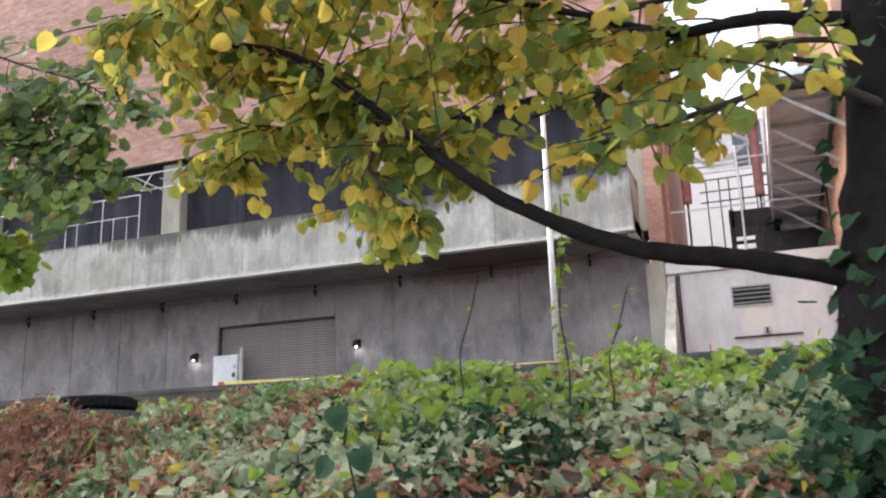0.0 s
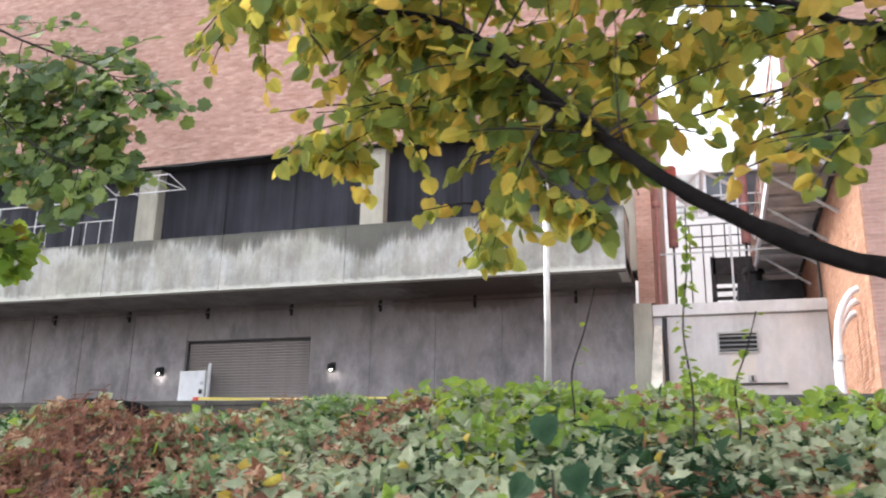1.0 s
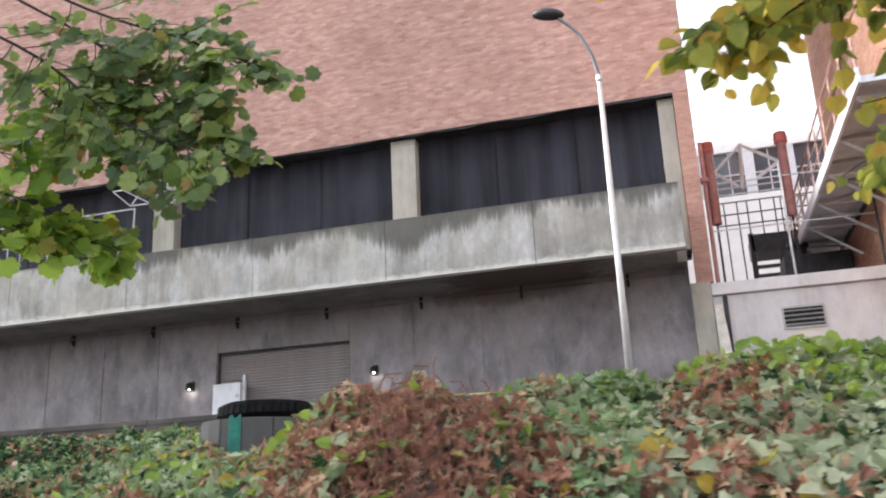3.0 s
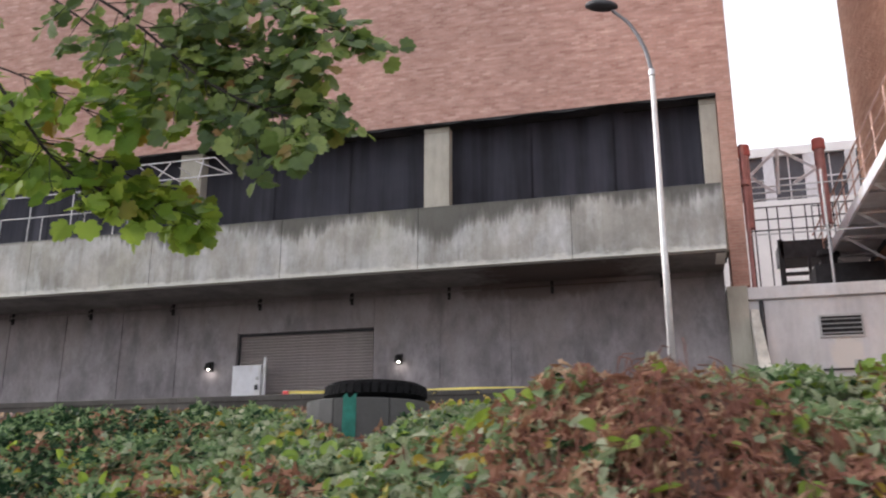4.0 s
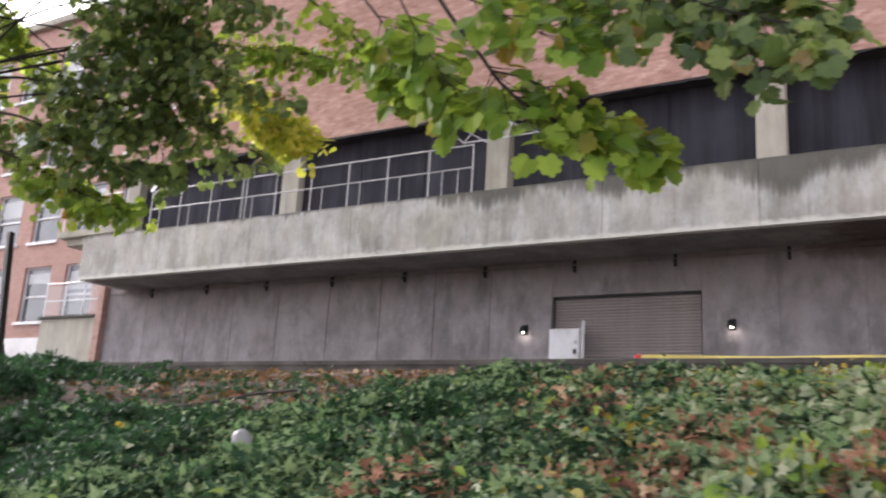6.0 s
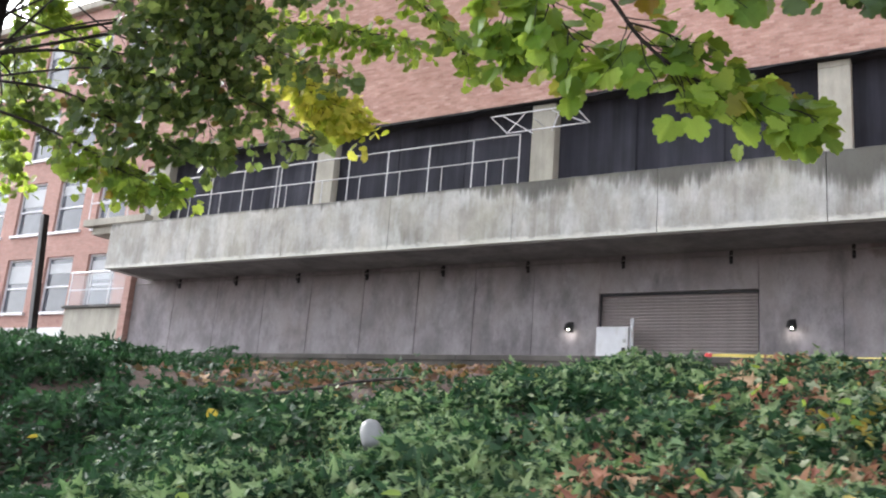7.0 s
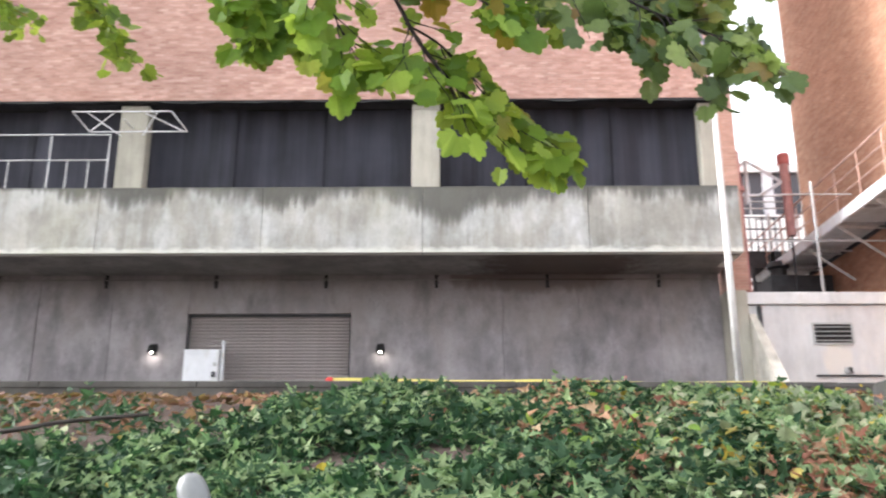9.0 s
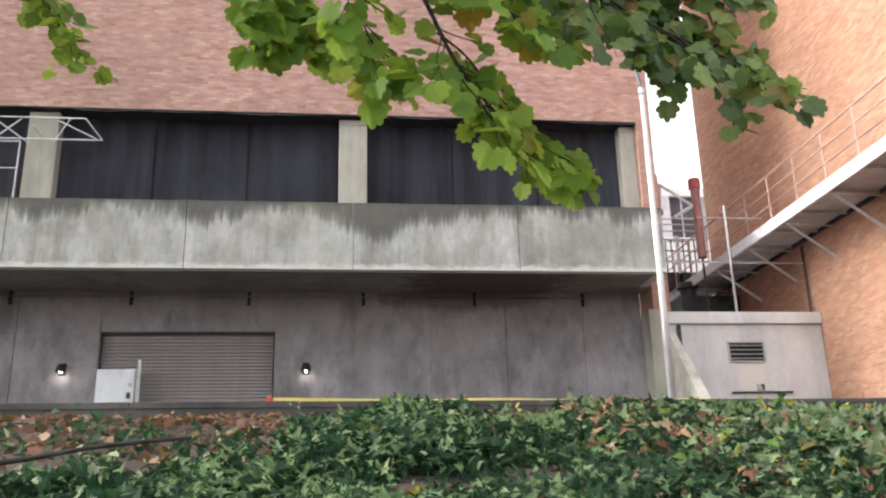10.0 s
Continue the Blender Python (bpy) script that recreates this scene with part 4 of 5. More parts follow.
# ---- the far end: brick house, annex, post ----
def brick_house():
    h = tagged(new("brick_house"), "red brick house with sash windows and pale sills", "house")
    y = 27.0
    cols = [-36.95 - 3.13 * k for k in range(8)]
    rows = (3.3, 7.15, 11.1, 15.05, 19.0)
    bm = bmesh.new()
    edges_x = [-33.0] + [e for c in cols for e in (c, c - 2.05)] + [-63.5]
    zc = [3.1] + [e for z in rows for e in (z, z + 2.7)] + [23.0]
    for i in range(0, len(edges_x), 2):
        box(bm, edges_x[i + 1], edges_x[i], y, y + 0.4, 3.1, 23.0)
    for c in cols:
        for j in range(0, len(zc), 2):
            box(bm, c - 2.05, c, y + 0.002, y + 0.4, zc[j], zc[j + 1])
    part("wall", bm, BRICK_RED, h)
    part("side_wall", boxes((-33.4, -33.0, y + 0.4, 40, 3.1, 23.0)), BRICK_RED, h)
    part("roof", boxes((-63.8, -32.7, y - 0.3, 40, 23.0, 23.4), bevel=0.05), COLUMN, h)
    for c in cols:
        for z in rows:
            w = part("window", boxes((c - 2.05, c, y + 0.22, y + 0.24, z, z + 2.7)), GLASS_DARK, h, "sash window with a white reflection painted in its upper pane")
            part("frame", boxes((c - 2.05, c - 1.98, y + 0.14, y + 0.22, z, z + 2.7), (c - 0.07, c, y + 0.14, y + 0.22, z, z + 2.7), (c - 1.98, c - 0.07, y + 0.14, y + 0.22, z + 1.2, z + 1.28), (c - 1.98, c - 0.07, y + 0.14, y + 0.22, z + 2.62, z + 2.7)), WHITE, w)
            # pale sheet that stands in for the white reflection in the glass
            part("pane_glare", boxes((c - 1.9, c - 0.15, y + 0.19, y + 0.21, z + random.choice((1.3, 1.5, 1.9)), z + 2.4)), PANE_GLARE, w)
            part("sill", boxes((c - 2.2, c + 0.15, y - 0.12, y + 0.14, z - 0.14, z), bevel=0.01), WHITE, w)


def annex():
    a = structure("annex", boxes((-34.5, -31.31, 20.9, 25.0, 3.1, 5.95), bevel=0.01), COLUMN, "low buff concrete annex with a parapet", "annex")
    part("coping", boxes((-34.6, -31.31, 20.8, 25.0, 5.953, 6.05), bevel=0.01), KERB, a)
    g = thing("glass_railing", (-33, 20.95, 6.05), "clear glass balustrade with pale pipe rails on the annex", "railing")
    for x0, x1 in ((-34.5, -33.45), (-33.43, -32.4), (-32.38, -31.35)):
        part("pane", boxes((x0, x1, 20.95, 20.96, 6.1, 7.15)), GLASS, g).visible_shadow = False
        part("post", bar((x0, 20.97, 6.04), (x0, 20.97, 7.25), 0.025), WHITE, g)
    part("top_rail", bar((-34.55, 20.97, 7.25), (-31.35, 20.97, 7.25), 0.035), WHITE, g)
    part("mid_rail", bar((-34.55, 20.97, 6.62), (-31.35, 20.97, 6.62), 0.02), WHITE, g)
    structure("ledge", boxes((-33.5, -30.32, 20.3, 21.2, 8.74, 8.98), (-33.2, -30.32, 20.5, 21.2, 8.48, 8.74), bevel=0.01), COLUMN, "projecting concrete ledge at the balcony's end", "ledge")
    q = thing("ledge_railing", (-32, 20.4, 8.98), "pale pipe railing on the concrete ledge", "railing")
    for z in (9.6, 10.2):
        part("rail", bar((-33.4, 20.42, z), (-30.4, 20.42, z), 0.022), WHITE, q)
    for i in range(4):
        part("post", bar((-33.4 + i, 20.42, 8.97), (-33.4 + i, 20.42, 10.2), 0.022), WHITE, q)
    structure("far_wall", boxes((-60, -34.62, 22.6, 23.0, 3.1, 5.6), bevel=0.01), SHED, "pale low wall beyond the annex", "wall")
    p = thing("sign_post", (-22.2, 11.7, 3.0), "dark square steel post standing in the soil", "post")
    bm = boxes((-0.06, 0.06, -0.06, 0.06, -0.2, 2.78), bevel=0.01)
    bmesh.ops.transform(bm, matrix=pose(-22.25, 11.7, 3.1, 0, -7, 0), verts=bm.verts[:])
    part("post", bm, BLACK, p)
    part("stay", bar((-21.9, 11.7, 2.95), (-22.35, 11.7, 3.9), 0.02), BLACK, p)


brick_house()
annex()


# ---- the kerb wall, lamp post, tape ----
def kerb_wall():
    k = structure("kerb_wall", boxes((-60, 30, 14.95, 15.2, 2.9, 3.55)), KERB, "low dark concrete kerb wall at the top of the bank", "kerb")
    x = -34.0
    while x < 6:
        part("capping", boxes((x + 0.004, x + 2.39, 14.93, 15.22, 3.50, 3.60 - (0.012 * (x + 13) / 4 if x > -13 else 0)), bevel=0.012), KERB, k)
        x += 2.4


def street_lamp():
    x, y = -3.84, 16.3
    t = thing("street_lamp", (x, y, 3.3), "slim pale metal street lamp with a curved arm", "street lamp")
    part("base_plate", lathe(((0.19, 0), (0.19, 0.03), (0.12, 0.05), (0.10, 0.25)), 18, (x, y, 3.306)), POLE_PAINT, t)
    part("pole", tube(bmesh.new(), ((x, y, 3.31), (x, y, 6.0), (x, y, 9.54)), 0.070, 0.046, 14), POLE_PAINT, t, "", True)
    part("collar", lathe(((0.055, 0), (0.062, 0.01), (0.062, 0.12), (0.055, 0.13)), 14, (x, y, 9.47)), STEEL, t)
    part("arm", tube(bmesh.new(), smooth_line(((x, y, 9.57), (x - 0.10, y, 10.05), (x - 0.34, y, 10.59), (x - 0.66, y, 10.95)), 6), 0.04, 0.032, 10), ARM, t, "", True)
    bm = bmesh.new()
    bmesh.ops.create_uvsphere(bm, u_segments=18, v_segments=10, radius=1.0)
    for v in bm.verts:
        v.co = Vector((x - 0.86 + v.co.x * 0.32, y + v.co.y * 0.17, 11.07 + v.co.z * (0.13 if v.co.z > 0 else 0.08) - v.co.x * 0.05))
    part("lamp_head", bm, DARK, t, "dark cobra-head lantern", True)


def tape():
    t = thing("barrier_tape", (-7, 15.05, 3.6), "yellow and white barrier tape strung along the kerb", "tape")
    for z, m, sag, w in ((3.672, TAPE, 0.015, 0.027), (3.612, TAPE_WHITE, 0.012, 0.018)):
        bm = bmesh.new()
        n = 60
        rows = []
        for i in range(n + 1):
            u = i / n
            x = -10.45 + 9.4 * u
            zz = z - sag * math.sin(u * math.pi * 3) ** 2 - 0.09 * u
            tw = 0.5 + 0.6 * math.sin(u * 19)
            rows.append((bm.verts.new((x, 15.27 - w * 0.6 * math.cos(tw), zz - w * math.sin(tw + 0.6))), bm.verts.new((x, 15.27 + w * 0.6 * math.cos(tw), zz + w * math.sin(tw + 0.6)))))
        for a, b in zip(rows, rows[1:]):
            bm.faces.new((a[0], b[0], b[1], a[1]))
        bmesh.ops.solidify(bm, geom=bm.faces[:], thickness=0.004)
        part("strip", bm, m, t)
    for x in (-10.45, -5.9, -1.05):
        part("stake", bar((x, 15.27, 3.3), (x, 15.27, 3.72), 0.014), TAPE_WHITE if x < -9 else FADED_RED, t)
    part("knot", boxes((-10.51, -10.40, 15.23, 15.31, 3.62, 3.70), bevel=0.02), RED, t, "red knotted end")


kerb_wall()
street_lamp()
tape()


# ---- tyre on its block ring, globe lamp, branch ----
def manhole():
    cx, cy, z = -5.765, 6.55, 2.04
    t = thing("block_ring", (cx, cy, z), "round ring of grey concrete blocks, teal paint stripe, in ivy", "manhole")
    n = 7
    for k in range(n):
        a0, a1 = 2 * math.pi * k / n + 0.006, 2 * math.pi * (k + 1) / n - 0.006
        bm = bmesh.new()
        ring = []
        for i in range(4):
            a = a0 + (a1 - a0) * i / 3
            d = Vector((math.cos(a), math.sin(a), 0))
            ring.append([bm.verts.new(Vector((cx, cy, z)) + d * r + Vector((0, 0, h))) for r, h in ((0.25, -0.3), (0.435, -0.3), (0.41, 0.40), (0.25, 0.40))])
        for a, b in zip(ring, ring[1:]):
            for i in range(4):
                bm.faces.new((a[i], a[(i + 1) % 4], b[(i + 1) % 4], b[i]))
        bm.faces.new(ring[0])
        bm.faces.new(ring[-1])
        bmesh.ops.bevel(bm, geom=bm.edges[:], offset=0.006, segments=1, affect="EDGES")
        part("block", bm, BLOCK, t)
    bm = bmesh.new()
    rows = []
    for i in range(5):
        a = radians(-93 + i * 3.0)
        d = Vector((math.cos(a), math.sin(a), 0))
        rows.append([bm.verts.new(Vector((cx, cy, z)) + d * (0.439 - 0.036 * (h + 0.3)) + Vector((0, 0, h + 0.02 * math.sin(i * 2.1)))) for h in (0.05, 0.2, 0.41)])
    for a, b in zip(rows, rows[1:]):
        for i in range(2):
            bm.faces.new((a[i], b[i], b[i + 1], a[i + 1]))
    bmesh.ops.solidify(bm, geom=bm.faces[:], thickness=0.003)
    part("paint_stripe", bm, TEAL, t, "runny teal paint")
    cx += 0.05
    y = thing("tyre", (cx, cy, z + 0.4), "worn black tyre lying flat on the block ring", "tyre")
    prof = ((0.19, 0.02), (0.29, 0.0), (0.333, 0.02), (0.346, 0.06), (0.333, 0.105), (0.29, 0.125), (0.19, 0.105))
    bm = bmesh.new()
    sides = 48
    rings = [[bm.verts.new((cx + r * math.cos(2 * math.pi * k / sides), cy + r * math.sin(2 * math.pi * k / sides), z + 0.402 + h)) for k in range(sides)] for r, h in prof]
    for a, b in zip(rings, rings[1:]):
        for k in range(sides):
            bm.faces.new((a[k], a[(k + 1) % sides], b[(k + 1) % sides], b[k]))
    bmesh.ops.solidify(bm, geom=bm.faces[:], thickness=-0.012)
    part("carcass", bm, RUBBER, y, "", True)
    bm = bmesh.new()
    for k in range(40):
        a = 2 * math.pi * k / 40
        d, e = Vector((math.cos(a), math.sin(a), 0)), Vector((-math.sin(a), math.cos(a), 0))
        c0 = Vector((cx, cy, z + 0.402))
        q = [bm.verts.new(c0 + d * r + e * w + Vector((0, 0, h))) for r, w, h in ((0.338, -0.022, 0.03), (0.338, 0.018, 0.03), (0.338, 0.026, 0.10), (0.338, -0.014, 0.10), (0.347, -0.020, 0.035), (0.347, 0.016, 0.035), (0.3425, 0.024, 0.098), (0.3425, -0.012, 0.098))]
        for f4 in ((0, 1, 2, 3), (4, 5, 6, 7), (0, 1, 5, 4), (1, 2, 6, 5), (2, 3, 7, 6), (3, 0, 4, 7)):
            bm.faces.new([q[i] for i in f4])
    tagged(part("tread", bm, RUBBER, y), kind="stuff")


def globe_lamp():
    x, y, z = -9.47, 5.11, 1.80
    t = thing("garden_lamp", (x, y, z - 0.3), "weathered grey plastic dome lamp sunk in ivy", "lamp")
    part("stem", bar((x + 0.05, y, z - 0.45), (x + 0.015, y, z - 0.03), 0.016, 12), DARK, t)
    bm = lathe(((0.02, -0.09), (0.07, -0.085), (0.078, -0.04), (0.078, 0.02), (0.068, 0.065), (0.045, 0.095), (0.012, 0.108)), 22)
    bmesh.ops.transform(bm, matrix=pose(x, y, z + 0.02, 0, -22, 0) @ Matrix.Scale(0.74, 4), verts=bm.verts[:])
    part("dome", bm, SHADE, t, "", True)
    tagged(part("fallen_branch", tube(bmesh.new(), smooth_line(((-11.9, 6.15, ground_z(-11.9, 6.15) + 0.03), (-11.3, 6.24, 2.08), (-10.87, 6.3, 2.14), (-10.5, 6.3, 2.20), (-10.08, 6.3, 2.235)), 6), 0.017, 0.010, 8, 0.15), TWIG), "long bare brown branch lying on the bank", "branch")


manhole()
globe_lamp()


# ---- trees ----
def along(pts, u):
    i = min(int(u * (len(pts) - 1)), len(pts) - 2)
    return pts[i].lerp(pts[i + 1], u * (len(pts) - 1) - i), (pts[i + 1] - pts[i]).normalized()


def spray(tree, pts, r0, r1, twigs, per, size, half, material, start=0.45, reach=0.55, sag=0.25, loose=0, label="", flat=0.6, hang=0.25, back=0.0, spread=0.5, fan=False):
    """A limb with side twigs and leaves along them. loose: how many of its leaves are objects of their own; fan: twigs in one plane, leaves spread flat in it."""
    plane, fold, lean = Vector((0.05, -0.75, 0.66)), (0.10 if fan else 0.22), ((0, -0.85, 0.6) if fan else (0, -1.0, 0.45))
    line = smooth_line(pts, 7)
    bm = bmesh.new()
    tube(bm, line, r0, r1, 8, 0.12)
    limb = part("branch", bm, BARK if r0 > 0.03 else TWIG, tree, "", True)
    P, D, S = [], [], []
    bm = bmesh.new()
    for k in range(twigs):
        u = start + (1 - start) * (k + random.random()) / twigs
        a, d = along(line, u)
        side = Vector((random.uniform(-1, 1), random.uniform(-1 + back, 1 + back * 0.4), random.uniform(-0.5, 0.6) * flat + 0.25 * back))
        way = (d * 0.7 + side).normalized()
        if fan:
            out = d.cross(plane).normalized() * (1 if k % 2 else -1)
            way = (d * 0.75 + out * random.uniform(0.5, 1.1) + plane * random.uniform(-0.25, 0.25)).normalized()
        ln = reach * random.uniform(0.45, 1.1) * (1.15 - 0.5 * u)
        q = [a]
        for j in range(5):
            way = (way + Vector((random.uniform(-0.25, 0.25), random.uniform(-0.25, 0.25), -sag * 0.5 + random.uniform(-0.15, 0.1)))).normalized()
            q.append(q[-1] + way * ln / 5)
        tube(bm, q, 0.0058, 0.002, 5)
        for j in range(per):
            b, e = along(q, 0.15 + 0.85 * (j + random.random()) / per)
            out = (e * 0.5 + Vector((random.gauss(0, 0.8), random.gauss(0, 0.35), random.gauss(-hang, 0.5)))).normalized()
            if fan:
                q2 = e.cross(plane).normalized() * (1 if j % 2 else -1)
                turn = random.uniform(-0.5, 1.4)
                out = (e * math.cos(turn * 1.5) + q2 * abs(math.sin(turn * 1.5)) + Vector((0, 0, -hang)) + plane * random.uniform(-0.35, 0.35)).normalized()
            P.append(b + out * size * (random.uniform(0.3, 0.75) if fan else 0.35))
            D.append(out)
            S.append(size * random.uniform(0.6, 1.2))
    tagged(part("twig_spray", bm, TWIG, limb), kind="stuff")
    if loose:
        idx = list(range(0, len(P), max(1, len(P) // loose)))[:loose]
        meshes = []
        for k in range(3):
            v, faces = leaf_points(half, fold - 0.05 + 0.06 * k, 0.08 + 0.10 * k)
            me = bpy.data.meshes.new("leaf")
            me.from_pydata(v.tolist(), [], faces)
            me.materials.append(material)
            meshes.append(me)
        for i in idx:
            d = D[i].normalized()
            up = Vector((random.gauss(lean[0], spread), random.gauss(lean[1], spread), random.gauss(lean[2], spread)))
            x = d.cross(up).normalized()
            z = x.cross(d)
            ob = new("leaf", random.choice(meshes))
            m = Matrix((x, d, z)).transposed().to_4x4()
            ob.matrix_basis = Matrix.Translation(P[i]) @ m @ Matrix.Scale(S[i], 4)
            ob.parent = limb
        drop = set(idx)
        P, D, S = [[q for i, q in enumerate(s) if i not in drop] for s in (P, D, S)]
    if P:
        lv = scatter("leaves", half, [tuple(p) for p in P], [tuple(p) for p in D], S, material, limb, "", fold, 0.18 if fan else 0.25, lean, spread)
        tagged(lv, kind="stuff")


def turning_tree():
    """The near tree with rounded leaves, half of them yellow."""
    random.seed(11), np.random.seed(11)
    t = thing("autumn_tree", (0.40, 3.65, 1.4), "near tree with dark bark and rounded green-yellow autumn leaves", "tree")
    bm = bmesh.new()
    tube(bm, smooth_line(((0.40, 3.68, 0.9), (0.37, 3.65, 1.7), (0.34, 3.62, 2.4), (0.42, 3.6, 3.1), (0.50, 3.55, 4.4), (0.46, 3.5, 6.4)), 6), 0.27, 0.11, 14, 0.07)
    part("trunk", bm, BARK, t, "", True)
    kw = dict(half=ROUND_HALF, material=REDBUD, size=0.072, hang=0.6, spread=0.7)
    # the long limb that crosses the view, its twigs rising behind it
    spray(t, ((0.32, 3.60, 2.42), (-0.14, 3.50, 2.54), (-0.55, 3.42, 2.62), (-0.96, 3.33, 2.82), (-1.20, 3.33, 3.01), (-1.42, 3.32, 3.21), (-1.80, 3.18, 3.52), (-2.35, 3.3, 3.75)), 0.043, 0.010, 115, 10, start=0.55, reach=0.62, loose=120, back=0.9, **kw)
    spray(t, ((0.45, 3.58, 3.38), (0.0, 3.5, 3.45), (-0.32, 3.5, 3.46), (-0.65, 3.4, 3.56), (-1.2, 3.3, 3.75)), 0.032, 0.008, 36, 8, start=0.3, reach=0.6, loose=60, back=0.4, **kw)
    spray(t, ((0.48, 3.55, 3.9), (-0.5, 3.75, 4.3), (-1.5, 3.8, 4.5), (-2.4, 3.8, 4.45), (-3.0, 3.7, 4.22)), 0.035, 0.008, 105, 12, start=0.3, reach=0.85, sag=0.3, **kw)
    spray(t, ((0.48, 3.55, 4.2), (-0.4, 3.4, 4.3), (-1.4, 3.45, 4.3), (-2.4, 3.5, 4.2)), 0.03, 0.008, 90, 12, start=0.3, reach=0.8, sag=0.35, **kw)
    # higher sprays behind
    spray(t, ((0.48, 3.6, 3.6), (-0.2, 3.85, 3.8), (-0.9, 4.0, 3.85), (-1.7, 4.1, 3.85), (-2.3, 4.1, 3.75)), 0.02, 0.005, 85, 10, start=0.35, reach=0.6, sag=0.25, **kw)
    spray(t, ((0.45, 3.6, 3.2), (0.0, 3.8, 3.42), (-0.5, 3.9, 3.48), (-1.0, 3.95, 3.40)), 0.016, 0.004, 10, 6, start=0.3, reach=0.45, sag=0.2, **kw)
    spray(t, ((-1.42, 3.32, 3.21), (-1.55, 3.36, 3.08), (-1.48, 3.38, 2.95), (-1.36, 3.4, 2.84)), 0.012, 0.004, 12, 7, start=0.2, reach=0.32, sag=0.4, loose=50, **kw)
    spray(t, ((0.42, 3.5, 3.0), (0.1, 3.35, 3.1), (-0.35, 3.3, 3.02), (-0.6, 3.25, 2.96)), 0.02, 0.006, 14, 8, start=0.15, reach=0.45, sag=0.2, **kw)
    spray(t, ((-1.42, 3.32, 3.21), (-1.72, 3.7, 3.20), (-1.86, 4.15, 3.14), (-1.92, 4.5, 3.06)), 0.012, 0.004, 16, 8, start=0.25, reach=0.45, sag=0.2, loose=40, **kw)
    spray(t, ((-1.42, 3.32, 3.21), (-1.9, 3.55, 3.36), (-2.3, 3.7, 3.42), (-2.55, 3.8, 3.38)), 0.014, 0.004, 30, 8, start=0.3, reach=0.55, sag=0.1, loose=40, **kw)
    spray(t, ((0.45, 3.5, 3.25), (0.08, 3.55, 3.36), (-0.3, 3.65, 3.32), (-0.6, 3.75, 3.22)), 0.014, 0.004, 12, 7, start=0.2, reach=0.5, sag=0.2, **kw)
    spray(t, ((0.45, 3.5, 3.9), (-0.6, 3.2, 4.0), (-1.6, 3.05, 3.9), (-2.5, 3.0, 3.70)), 0.02, 0.005, 64, 10, start=0.4, reach=0.6, sag=0.25, **kw)
    # ivy on the trunk
    P, D, S = [], [], []
    for k in range(420):
        z = random.uniform(1.5, 2.55) if k % 4 else random.uniform(2.5, 4.4)
        ang = random.uniform(0, 6.28)
        r = 0.27 - 0.02 * z + random.uniform(0.0, 0.16) * (1.3 if z < 2.2 else 0.15)
        P.append((0.38 + r * math.cos(ang), 3.62 + r * math.sin(ang), z))
        D.append((math.cos(ang), math.sin(ang), -0.6 + random.uniform(-0.4, 0.4)))
        S.append(random.uniform(0.045, 0.08))
    for k in range(420):
        P.append((random.gauss(0.16, 0.20), random.gauss(3.42, 0.14), 1.55 + abs(random.gauss(0, 0.30))))
        D.append((random.gauss(-0.2, 0.7), random.gauss(-0.6, 0.5), random.gauss(-0.1, 0.5)))
        S.append(random.uniform(0.045, 0.075))
    tagged(scatter("trunk_ivy", IVY_HALF, P, D, S, IVY, t, "green ivy climbing the trunk"), kind="stuff")


